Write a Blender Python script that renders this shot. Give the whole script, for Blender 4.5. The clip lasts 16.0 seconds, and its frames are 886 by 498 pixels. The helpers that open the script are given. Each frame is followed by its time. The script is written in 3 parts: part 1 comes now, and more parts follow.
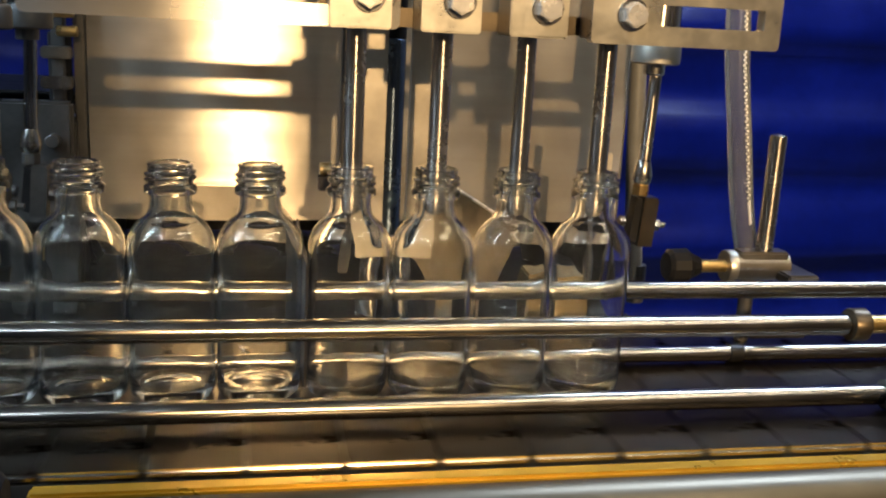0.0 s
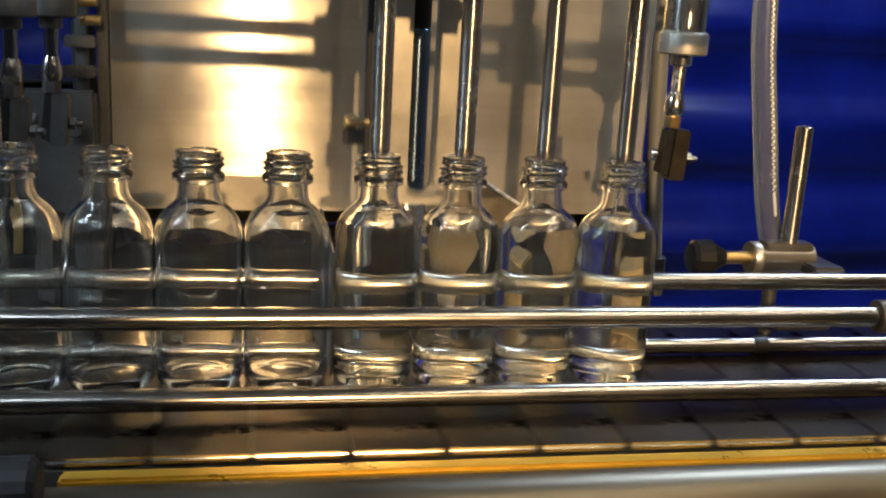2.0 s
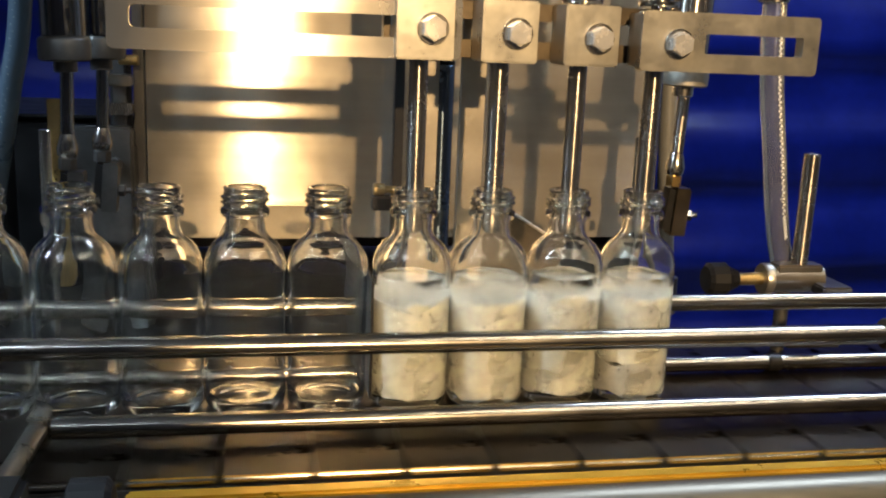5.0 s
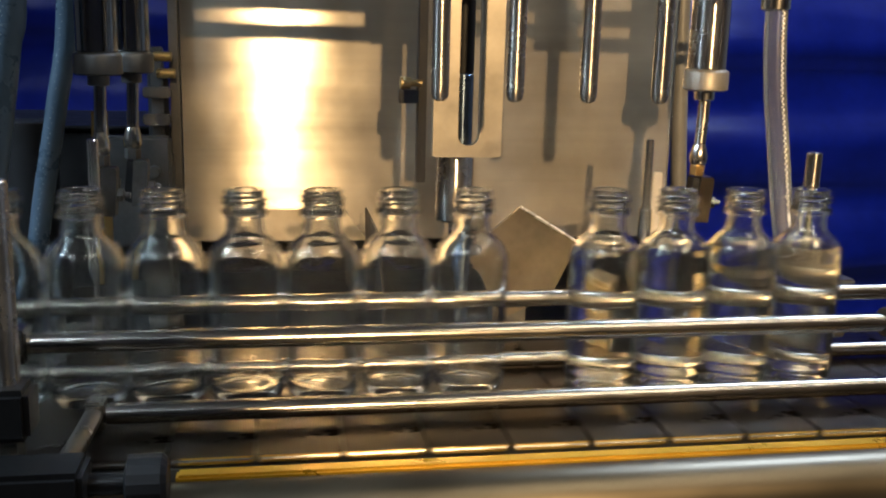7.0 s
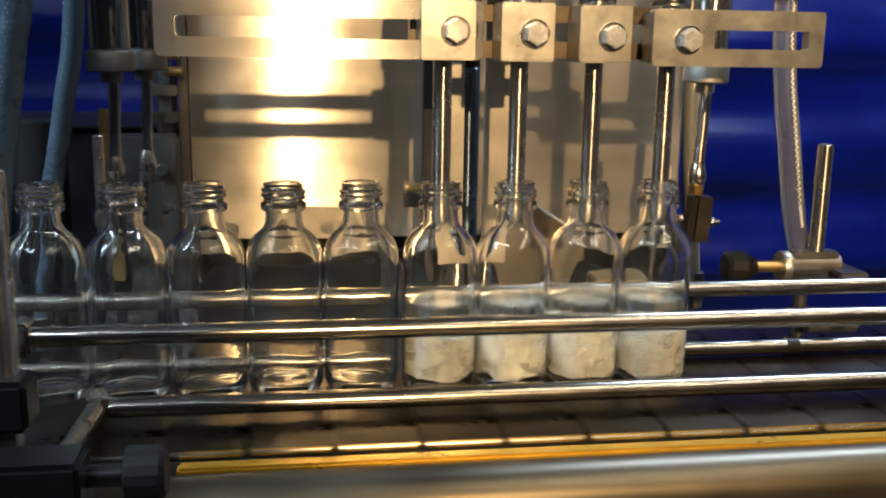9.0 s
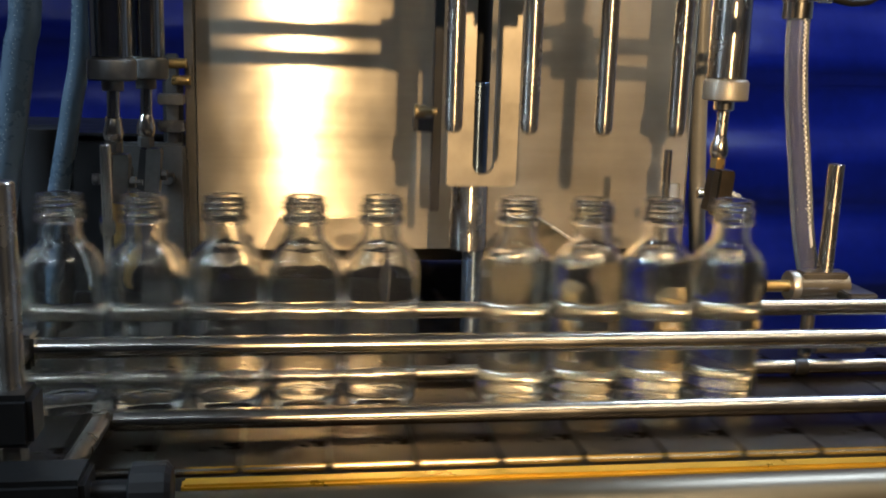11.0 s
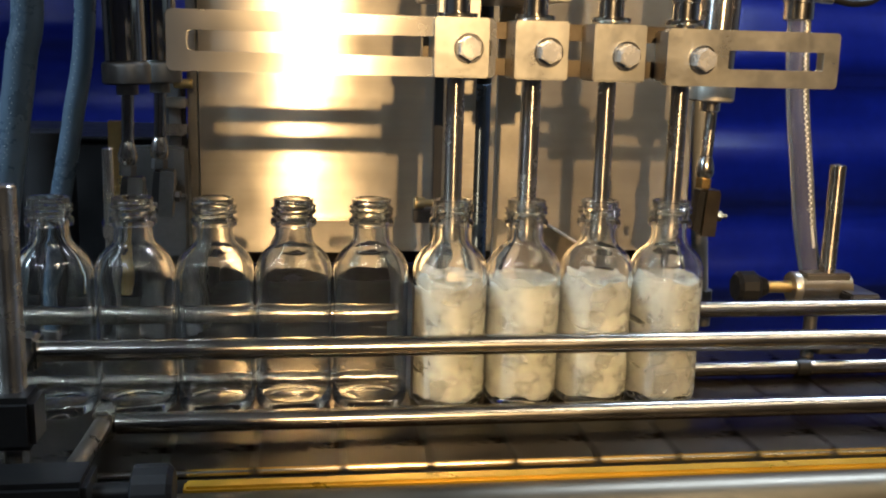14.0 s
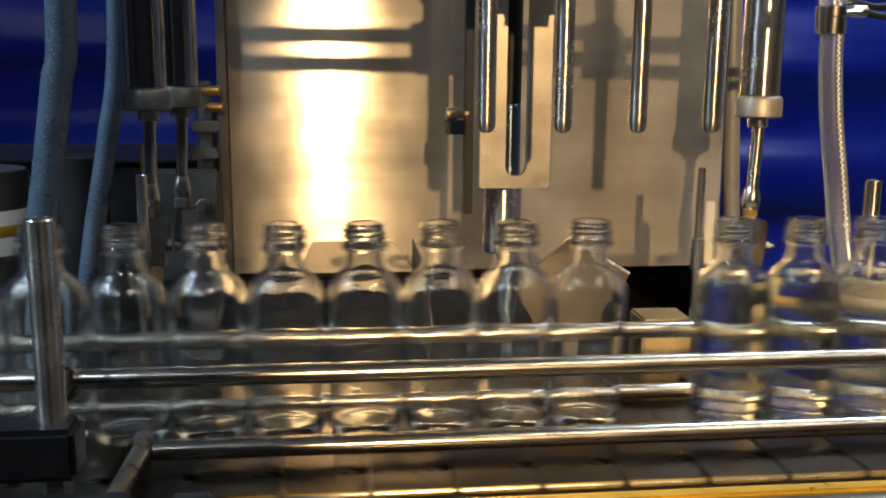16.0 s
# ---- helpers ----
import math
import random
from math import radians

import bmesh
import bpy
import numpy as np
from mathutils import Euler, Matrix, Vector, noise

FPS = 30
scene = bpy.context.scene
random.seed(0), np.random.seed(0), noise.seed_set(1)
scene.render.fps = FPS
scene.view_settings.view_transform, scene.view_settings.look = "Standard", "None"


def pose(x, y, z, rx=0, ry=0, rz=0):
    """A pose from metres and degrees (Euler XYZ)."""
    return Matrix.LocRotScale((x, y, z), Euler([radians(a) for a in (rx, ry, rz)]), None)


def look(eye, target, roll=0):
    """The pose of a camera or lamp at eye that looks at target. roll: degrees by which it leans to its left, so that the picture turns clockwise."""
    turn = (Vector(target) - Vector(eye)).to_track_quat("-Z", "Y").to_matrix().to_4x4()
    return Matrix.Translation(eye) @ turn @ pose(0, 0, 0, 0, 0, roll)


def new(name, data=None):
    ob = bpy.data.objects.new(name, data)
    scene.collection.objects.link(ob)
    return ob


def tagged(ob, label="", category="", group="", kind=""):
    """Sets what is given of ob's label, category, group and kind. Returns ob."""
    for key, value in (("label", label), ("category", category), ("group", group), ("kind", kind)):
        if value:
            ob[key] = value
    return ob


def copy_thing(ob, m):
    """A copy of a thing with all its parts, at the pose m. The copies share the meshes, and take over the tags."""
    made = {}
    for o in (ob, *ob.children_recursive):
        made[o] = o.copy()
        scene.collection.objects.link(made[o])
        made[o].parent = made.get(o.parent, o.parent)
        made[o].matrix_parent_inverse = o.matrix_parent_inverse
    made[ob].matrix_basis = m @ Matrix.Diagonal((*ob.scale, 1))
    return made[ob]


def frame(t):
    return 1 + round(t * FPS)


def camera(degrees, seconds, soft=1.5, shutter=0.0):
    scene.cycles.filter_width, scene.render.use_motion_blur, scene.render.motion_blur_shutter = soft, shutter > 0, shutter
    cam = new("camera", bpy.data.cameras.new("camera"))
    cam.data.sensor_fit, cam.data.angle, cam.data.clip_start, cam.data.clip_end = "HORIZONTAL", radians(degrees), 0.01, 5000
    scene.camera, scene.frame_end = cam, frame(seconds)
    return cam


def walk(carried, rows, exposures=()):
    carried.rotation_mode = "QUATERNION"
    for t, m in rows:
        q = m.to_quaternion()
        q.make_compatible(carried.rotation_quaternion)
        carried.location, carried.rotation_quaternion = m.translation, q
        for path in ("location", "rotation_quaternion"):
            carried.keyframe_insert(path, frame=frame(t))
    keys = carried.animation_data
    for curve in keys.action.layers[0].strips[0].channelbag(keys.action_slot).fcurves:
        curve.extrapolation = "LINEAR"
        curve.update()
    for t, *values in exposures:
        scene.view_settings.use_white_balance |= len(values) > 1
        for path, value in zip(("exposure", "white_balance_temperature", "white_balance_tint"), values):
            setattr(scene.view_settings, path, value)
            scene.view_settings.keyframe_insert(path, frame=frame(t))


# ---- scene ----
cam = camera(48.58, 16.0, soft=2.0, shutter=0.8)
PATH = [
    (0, (-0.0443, -0.4308, 0.1694), (0.3415, 1.4758, -0.2957), 3.00),
    (0.5, (-0.0463, -0.4305, 0.1685), (0.3187, 1.4804, -0.2956), 3.32),
    (1, (-0.0483, -0.4301, 0.1677), (0.3143, 1.4804, -0.2997), 3.40),
    (1.5, (-0.0503, -0.4298, 0.1669), (0.3185, 1.4781, -0.3065), 3.37),
    (2, (-0.0523, -0.4294, 0.1661), (0.3168, 1.4779, -0.3093), 3.17),
    (2.5, (-0.0550, -0.4310, 0.1677), (0.3025, 1.4805, -0.2997), 2.97),
    (3, (-0.0577, -0.4325, 0.1692), (0.3104, 1.4767, -0.2992), 3.13),
    (3.5, (-0.0605, -0.4340, 0.1708), (0.3217, 1.4708, -0.3040), 3.13),
    (4, (-0.0632, -0.4356, 0.1724), (0.3191, 1.4684, -0.3057), 3.04),
    (4.2, (-0.0643, -0.4362, 0.1730), (0.3175, 1.4695, -0.2989), 3.02),
    (6.5, (-0.0831, -0.4826, 0.1824), (0.2541, 1.4430, -0.2400), 1.09),
    (7, (-0.0786, -0.4830, 0.1787), (0.2492, 1.4427, -0.2506), 1.48),
    (7.5, (-0.0741, -0.4835, 0.1749), (0.2502, 1.4419, -0.2587), 1.63),
    (8, (-0.0695, -0.4839, 0.1711), (0.2234, 1.4499, -0.2470), 0.97),
    (8.2, (-0.0677, -0.4841, 0.1696), (0.2153, 1.4525, -0.2424), 0.71),
    (10.3, (-0.0754, -0.4765, 0.1747), (0.2218, 1.4549, -0.2510), 1.76),
    (10.5, (-0.0752, -0.4766, 0.1746), (0.2172, 1.4575, -0.2421), 1.95),
    (11, (-0.0748, -0.4769, 0.1745), (0.2160, 1.4606, -0.2273), 1.81),
    (11.5, (-0.0744, -0.4772, 0.1744), (0.1994, 1.4643, -0.2202), 1.62),
    (12, (-0.0740, -0.4774, 0.1743), (0.2103, 1.4612, -0.2267), 1.77),
    (12.5, (-0.0737, -0.4777, 0.1742), (0.2101, 1.4604, -0.2301), 1.91),
    (13, (-0.0736, -0.4777, 0.1742), (0.2285, 1.4575, -0.2303), 1.91),
    (13.5, (-0.0736, -0.4777, 0.1742), (0.2344, 1.4561, -0.2329), 1.72),
    (14, (-0.0735, -0.4776, 0.1742), (0.2089, 1.4622, -0.2222), 1.57),
    (14.5, (-0.0735, -0.4776, 0.1743), (0.2050, 1.4653, -0.2098), 1.32),
    (15, (-0.0746, -0.4770, 0.1765), (0.1857, 1.4686, -0.2068), 0.94),
    (15.5, (-0.0757, -0.4763, 0.1787), (0.1634, 1.4745, -0.1918), 0.57),
    (16, (-0.0767, -0.4756, 0.1809), (0.1529, 1.4745, -0.1986), 0.52),
]
walk(cam, [(t, look(eye, target, roll)) for t, eye, target, roll in PATH])

# ---- light ----
world = bpy.data.worlds.new("hall")
scene.world = world
world.use_nodes = True
world.node_tree.nodes["Background"].inputs[0].default_value = (0.63, 0.60, 0.56, 1)
world.node_tree.nodes["Background"].inputs[1].default_value = 0.13
scene.view_settings.exposure = 0.17


def lamp(name, kind, eye, target, power, colour, **sizes):
    data = bpy.data.lights.new(name, kind)
    data.energy, data.color = power, colour
    for key, value in sizes.items():
        if key == "radius":
            data.shadow_soft_size = value
        elif key == "angle":
            data.spot_size = radians(value)
        elif key == "blend":
            data.spot_blend = value
        elif key == "spread":
            data.spread = radians(value)
        elif key == "size":
            data.shape, data.size, data.size_y = "RECTANGLE", value[0], value[1]
    ob = new(name, data)
    ob.matrix_basis = look(eye, target)
    return ob


lamp("work_spotlight", "SPOT", (0.03, -3.6, 1.095), (0.142, 0.22, 0.112), 590, (1.0, 0.66, 0.32), radius=0.03, angle=8.3, blend=0.16)
for x, y, z, power in ((0.86, -0.55, 1.5, 3.0), (0.93, -1.1, 1.75, 3.4), (1.03, -1.8, 2.05, 4.8), (1.16, -2.7, 2.3, 5.8)):
    lamp("hall_tube_light", "AREA", (x, y, z), (x - 0.5, 0.1, 0.0), power, (1.0, 0.84, 0.61), size=(1.2, 0.05))
for x, y, z, power in ((-1.15, -1.1, 1.75, 1.7), (-1.25, -1.8, 2.05, 2.1), (-1.35, -2.7, 2.3, 2.5)):
    lamp("hall_tube_light", "AREA", (x, y, z), (x + 0.6, 0.1, 0.0), power, (0.72, 0.86, 1.0), size=(1.1, 0.05), spread=110)
# unseen fill added behind the machine to brighten the blue curtain
lamp("curtain_fill_light", "AREA", (1.25, 0.6, 1.9), (1.15, 1.7, 0.2), 64, (0.6, 0.75, 1.0), size=(1.2, 0.2))
lamp("side_tube_light", "AREA", (-1.5, -0.3, 1.3), (-0.24, 0.12, 0.16), 10.5, (0.62, 0.82, 1.0), size=(0.08, 1.2), spread=80)


# ---- materials ----
def material(name, colour, rough=0.5, metal=0.0, vary=0.15, scale=60.0, bump=0.05, stretch=(1, 1, 1), anis=0.0, anis_rot=0.0, second=None, spec=0.5):
    m = bpy.data.materials.new(name)
    m.use_nodes = True
    nt = m.node_tree
    n, l = nt.nodes, nt.links
    b = n["Principled BSDF"]
    tc = n.new("ShaderNodeTexCoord")
    mp = n.new("ShaderNodeMapping")
    mp.inputs["Scale"].default_value = stretch
    l.new(tc.outputs["Object"], mp.inputs[0])
    fine = n.new("ShaderNodeTexNoise")
    fine.inputs["Scale"].default_value, fine.inputs["Detail"].default_value = scale * 8, 6
    big = n.new("ShaderNodeTexNoise")
    big.inputs["Scale"].default_value, big.inputs["Detail"].default_value = scale, 4
    l.new(mp.outputs[0], fine.inputs[0])
    l.new(tc.outputs["Object"], big.inputs[0])
    mix = n.new("ShaderNodeMix")
    mix.data_type = "RGBA"
    dark = tuple(c * (1 - vary * 2) for c in colour[:3]) if second is None else second
    mix.inputs[6].default_value = (*dark, 1)
    mix.inputs[7].default_value = (*colour[:3], 1)
    add = n.new("ShaderNodeMath")
    add.operation = "ADD"
    half = n.new("ShaderNodeMath")
    half.operation = "MULTIPLY"
    half.inputs[1].default_value = 0.45
    l.new(fine.outputs[0], half.inputs[0])
    l.new(half.outputs[0], add.inputs[0])
    ramp = n.new("ShaderNodeMapRange")
    ramp.inputs[1].default_value, ramp.inputs[2].default_value = 0.3, 0.7
    ramp.inputs[3].default_value, ramp.inputs[4].default_value = 0.0, 0.7
    l.new(big.outputs[0], ramp.inputs[0])
    l.new(ramp.outputs[0], add.inputs[1])
    l.new(add.outputs[0], mix.inputs[0])
    l.new(mix.outputs[2], b.inputs["Base Color"])
    rr = n.new("ShaderNodeMapRange")
    rr.inputs[3].default_value, rr.inputs[4].default_value = max(0.02, rough * 0.8), min(1, rough * 1.25)
    l.new(add.outputs[0], rr.inputs[0])
    l.new(rr.outputs[0], b.inputs["Roughness"])
    b.inputs["Metallic"].default_value = metal
    b.inputs["Specular IOR Level"].default_value = spec
    if anis:
        b.inputs["Anisotropic"].default_value = anis
        b.inputs["Anisotropic Rotation"].default_value = anis_rot
        tan = n.new("ShaderNodeTangent")
        tan.direction_type, tan.axis = "RADIAL", "Z"
        l.new(tan.outputs[0], b.inputs["Tangent"])
    if bump:
        bp = n.new("ShaderNodeBump")
        bp.inputs["Strength"].default_value, bp.inputs["Distance"].default_value = bump, 0.0005
        l.new(fine.outputs[0], bp.inputs["Height"])
        l.new(bp.outputs[0], b.inputs["Normal"])
    return m


def glass(name, colour, ior=1.5, rough=0.0, clear=1.0):
    m = bpy.data.materials.new(name)
    m.use_nodes = True
    n, l = m.node_tree.nodes, m.node_tree.links
    b = n["Principled BSDF"]
    b.inputs["Base Color"].default_value = (*colour, 1)
    b.inputs["Transmission Weight"].default_value = clear
    b.inputs["IOR"].default_value = ior
    b.inputs["Roughness"].default_value = rough
    noise_node = n.new("ShaderNodeTexNoise")
    noise_node.inputs["Scale"].default_value, noise_node.inputs["Detail"].default_value = 70, 1
    tc = n.new("ShaderNodeTexCoord")
    l.new(tc.outputs["Object"], noise_node.inputs[0])
    bp = n.new("ShaderNodeBump")
    bp.inputs["Strength"].default_value, bp.inputs["Distance"].default_value = 0.17, 0.0006
    l.new(noise_node.outputs[0], bp.inputs["Height"])
    l.new(bp.outputs[0], b.inputs["Normal"])
    return m


STEEL = material("polished_steel", (0.62, 0.60, 0.56), 0.16, 1.0, 0.08, 40, 0.02)
RAIL = material("rail_steel", (0.42, 0.40, 0.36), 0.19, 1.0, 0.14, 30, 0.003)
BRUSHED = material("brushed_plate", (0.66, 0.60, 0.50), 0.175, 0.72, 0.21, 22, 0.11, stretch=(0.03, 1, 1), anis=1.0, anis_rot=0.25)
BAR = material("brushed_bar", (0.56, 0.52, 0.45), 0.24, 0.80, 0.12, 30, 0.06, stretch=(0.03, 1, 1), anis=1.0, anis_rot=0.25)
SATIN = material("satin_steel", (0.52, 0.50, 0.44), 0.29, 0.90, 0.14, 50, 0.05)
NOZZLE = material("nozzle_steel", (0.48, 0.45, 0.41), 0.24, 0.97, 0.12, 60, 0.006, anis=0.92, anis_rot=0.25)
BRACKET = material("bracket_steel", (0.36, 0.325, 0.265), 0.34, 0.85, 0.12, 40, 0.05)
# brown end collar; also the painted shade behind the clamp blocks
DARKBROWN = material("dark_brown_metal", (0.12, 0.095, 0.065), 0.34, 0.85, 0.2, 50, 0.05)
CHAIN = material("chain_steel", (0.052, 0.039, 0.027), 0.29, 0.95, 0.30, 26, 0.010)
BOLT = material("bolt_steel", (0.66, 0.63, 0.57), 0.25, 0.6, 0.12, 90, 0.03)
DIMPLATE = material("dim_steel_plate", (0.14, 0.12, 0.09), 0.34, 0.9, 0.2, 30, 0.05)
# crank block steel, darkened to hold the shadow of the filling head
SHADECRANK = material("shaded_crank_steel", (0.12, 0.10, 0.075), 0.3, 0.92, 0.2, 30, 0.04)
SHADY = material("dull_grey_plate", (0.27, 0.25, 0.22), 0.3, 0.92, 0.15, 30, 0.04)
EDGE = material("bright_edge_steel", (0.75, 0.72, 0.68), 0.22, 1.0, 0.1, 60, 0.03)
BRASS = material("brass", (0.72, 0.50, 0.20), 0.28, 1.0, 0.15, 60, 0.03)
DULLBRASS = material("dull_brass", (0.30, 0.23, 0.12), 0.42, 0.8, 0.2, 50, 0.05)
GOLD = material("yellow_wear_strip", (0.58, 0.34, 0.03), 0.30, 0.60, 0.12, 30, 0.04)
SHEET = material("grey_sheet_metal", (0.16, 0.138, 0.10), 0.34, 0.95, 0.15, 12, 0.04, stretch=(0.05, 1, 1))
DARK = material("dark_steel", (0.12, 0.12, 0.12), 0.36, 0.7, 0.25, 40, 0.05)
DEEP = material("blackened_steel", (0.016, 0.016, 0.017), 0.36, 0.5, 0.25, 40, 0.04)
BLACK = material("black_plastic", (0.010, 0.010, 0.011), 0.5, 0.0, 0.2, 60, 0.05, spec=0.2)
BLUEROD = material("blued_steel_rod", (0.12, 0.17, 0.25), 0.24, 0.9, 0.15, 40, 0.01, anis=0.9, anis_rot=0.25)
GREYCAP = material("grey_cast_cap", (0.32, 0.295, 0.25), 0.45, 0.6, 0.15, 60, 0.06)
# darker chrome for the left cylinders, with their shade in the colour
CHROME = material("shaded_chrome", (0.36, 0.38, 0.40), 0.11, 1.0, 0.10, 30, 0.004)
GREYHOSE = material("grey_hose", (0.17, 0.17, 0.16), 0.4, 0.0, 0.15, 40, 0.03)
HOSEBLUE = material("blue_grey_hose", (0.050, 0.078, 0.110), 0.28, 0.0, 0.15, 40, 0.03)
WHITE = material("white_plastic", (0.72, 0.74, 0.74), 0.4, 0.0, 0.08, 40, 0.03)
PALE = material("pale_grey_plastic", (0.50, 0.52, 0.52), 0.32, 0.0, 0.12, 40, 0.03)
CLOTH = material("blue_cloth", (0.004, 0.015, 0.24), 0.34, 0.0, 0.25, 5, 0.2)
FLOORM = material("concrete_floor", (0.22, 0.21, 0.20), 0.7, 0.0, 0.2, 3, 0.2)
WALLM = material("grey_hall_wall", (0.45, 0.45, 0.46), 0.8, 0.0, 0.2, 2, 0.1)
GLASS = glass("flint_glass", (0.97, 0.975, 0.955), 1.5, clear=0.998)
LIQUID = glass("clear_liquid", (0.97, 0.97, 0.93), 1.34)
PVC = material("clear_braided_hose", (0.55, 0.58, 0.60), 0.22, 0.0, 0.1, 60, 0.03)
PVC.node_tree.nodes["Principled BSDF"].inputs["Transmission Weight"].default_value = 0.9
FROTH = material("white_froth", (0.27, 0.275, 0.245), 0.7, 0.0, 0.06, 60, 0.0)


def froth_holes():
    n, l = FROTH.node_tree.nodes, FROTH.node_tree.links
    tc = n.new("ShaderNodeTexCoord")
    no = n.new("ShaderNodeTexNoise")
    no.inputs["Scale"].default_value, no.inputs["Detail"].default_value = 90, 3
    mr = n.new("ShaderNodeMapRange")
    mr.inputs[1].default_value, mr.inputs[2].default_value = 0.30, 0.58
    mr.inputs[3].default_value, mr.inputs[4].default_value = 0.40, 0.74
    l.new(tc.outputs["Object"], no.inputs[0])
    l.new(no.outputs[0], mr.inputs[0])
    l.new(mr.outputs[0], n["Principled BSDF"].inputs["Alpha"])


froth_holes()


# ---- mesh helpers ----
def link(name, bm, mat, parent=None, smooth=False):
    me = bpy.data.meshes.new(name)
    bm.normal_update()
    bm.to_mesh(me)
    bm.free()
    me.materials.append(mat)
    if smooth:
        for p in me.polygons:
            p.use_smooth = True
        me.set_sharp_from_angle(angle=radians(40))
    ob = new(name, me)
    ob.parent = parent
    return ob


def part(name, bm, mat, parent, label="", smooth=False):
    return tagged(link(name, bm, mat, parent, smooth), label)


def holder(name, label, category, group="", kind="", at=(0, 0, 0)):
    ob = new(name)
    ob.empty_display_size = 0.01
    ob.location = at
    return tagged(ob, label, category, group, kind)


def box(x0, x1, y0, y1, z0, z1, bevel=0.0008, bm=None):
    bm = bm or bmesh.new()
    got = bmesh.ops.create_cube(bm, size=1.0)["verts"]
    for v in got:
        v.co = Vector((x0 + (v.co.x + 0.5) * (x1 - x0), y0 + (v.co.y + 0.5) * (y1 - y0), z0 + (v.co.z + 0.5) * (z1 - z0)))
    if bevel:
        edges = list({e for v in got for e in v.link_edges})
        bmesh.ops.bevel(bm, geom=edges, offset=bevel, segments=2, affect="EDGES")
    return bm


def lathe(profile, centre=(0, 0, 0), axis="z", seg=32, bm=None):
    """Turns (radius, height) pairs round an axis."""
    bm = bm or bmesh.new()
    rings = []
    for r, h in profile:
        ring = []
        for i in range(seg):
            a = 2 * math.pi * i / seg
            c, s = r * math.cos(a), r * math.sin(a)
            p = {"z": (c, s, h), "x": (h, c, s), "y": (s, h, c)}[axis]
            ring.append(bm.verts.new(Vector(p) + Vector(centre)))
        rings.append(ring)
    for a, b in zip(rings, rings[1:]):
        for i in range(seg):
            bm.faces.new((a[i], a[(i + 1) % seg], b[(i + 1) % seg], b[i]))
    bm.faces.new(list(reversed(rings[0])))
    bm.faces.new(rings[-1])
    return bm


def rod(r, h0, h1, centre=(0, 0, 0), axis="z", seg=24, round_end=0.0006, bm=None):
    e = min(round_end, r * 0.5)
    return lathe([(r - e, h0), (r, h0 + e), (r, h1 - e), (r - e, h1)], centre, axis, seg, bm)


def tube(points, r, seg=16, bm=None):
    """A pipe along a smooth line through the points."""
    bm = bm or bmesh.new()
    pts = [Vector(p) for p in points]
    line = []
    for i in range(len(pts) - 1):
        p0, p1, p2, p3 = pts[max(i - 1, 0)], pts[i], pts[i + 1], pts[min(i + 2, len(pts) - 1)]
        for k in range(8):
            u = k / 8
            line.append(0.5 * (2 * p1 + (p2 - p0) * u + (2 * p0 - 5 * p1 + 4 * p2 - p3) * u * u + (3 * p1 - p0 - 3 * p2 + p3) * u ** 3))
    line.append(pts[-1])
    rings = []
    for i, p in enumerate(line):
        d = (line[min(i + 1, len(line) - 1)] - line[max(i - 1, 0)]).normalized()
        a = d.cross(Vector((0, 1, 0.01))).normalized()
        b = d.cross(a)
        rings.append([bm.verts.new(p + r * (math.cos(2 * math.pi * k / seg) * a + math.sin(2 * math.pi * k / seg) * b)) for k in range(seg)])
    for a, b in zip(rings, rings[1:]):
        for k in range(seg):
            bm.faces.new((a[k], a[(k + 1) % seg], b[(k + 1) % seg], b[k]))
    bm.faces.new(list(reversed(rings[0])))
    bm.faces.new(rings[-1])
    bmesh.ops.recalc_face_normals(bm, faces=bm.faces)
    return bm


def slab(outline, y0, y1, hole=None, bevel=0.0):
    """An x-z outline (with an optional hole) given depth from y0 to y1."""
    bm = bmesh.new()

    def loop(pts, y):
        return [bm.verts.new((x, y, z)) for x, z in pts]

    a, b = loop(outline, y0), loop(outline, y1)
    n = len(a)
    for i in range(n):
        bm.faces.new((a[i], a[(i + 1) % n], b[(i + 1) % n], b[i]))
    if hole:
        c, d = loop(hole, y0), loop(hole, y1)
        k = len(c)
        for i in range(k):
            bm.faces.new((c[(i + 1) % k], c[i], d[i], d[(i + 1) % k]))
        for ring, inner in ((a, c), (b, d)):
            edges = []
            for q in (ring, inner):
                for i in range(len(q)):
                    edges.append(bm.edges.get((q[i], q[(i + 1) % len(q)])))
            bmesh.ops.triangle_fill(bm, use_beauty=True, use_dissolve=True, edges=edges)
    else:
        bm.faces.new(list(reversed(a)))
        bm.faces.new(b)
    bmesh.ops.recalc_face_normals(bm, faces=bm.faces)
    return bm


def rounded(x0, x1, z0, z1, r, seg=5):
    pts = []
    for cx, cz, a0 in ((x1 - r, z1 - r, 0), (x0 + r, z1 - r, 90), (x0 + r, z0 + r, 180), (x1 - r, z0 + r, 270)):
        for k in range(seg + 1):
            a = radians(a0 + 90 * k / seg)
            pts.append((cx + r * math.cos(a), cz + r * math.sin(a)))
    return pts


def hex_bolt(cx, y, cz, r=0.0056, depth=0.005, turn=10.0, bm=None):
    """A hexagon head on a round washer face, seen along y."""
    bm = bm or bmesh.new()
    lathe([(r * 0.98, -depth), (r, -depth * 0.9), (r, -0.0)], (cx, y, cz), "y", 6, bm)
    lathe([(r * 0.80, -depth - 0.0005), (r * 0.84, -depth)], (cx, y, cz), "y", 20, bm)
    return bm


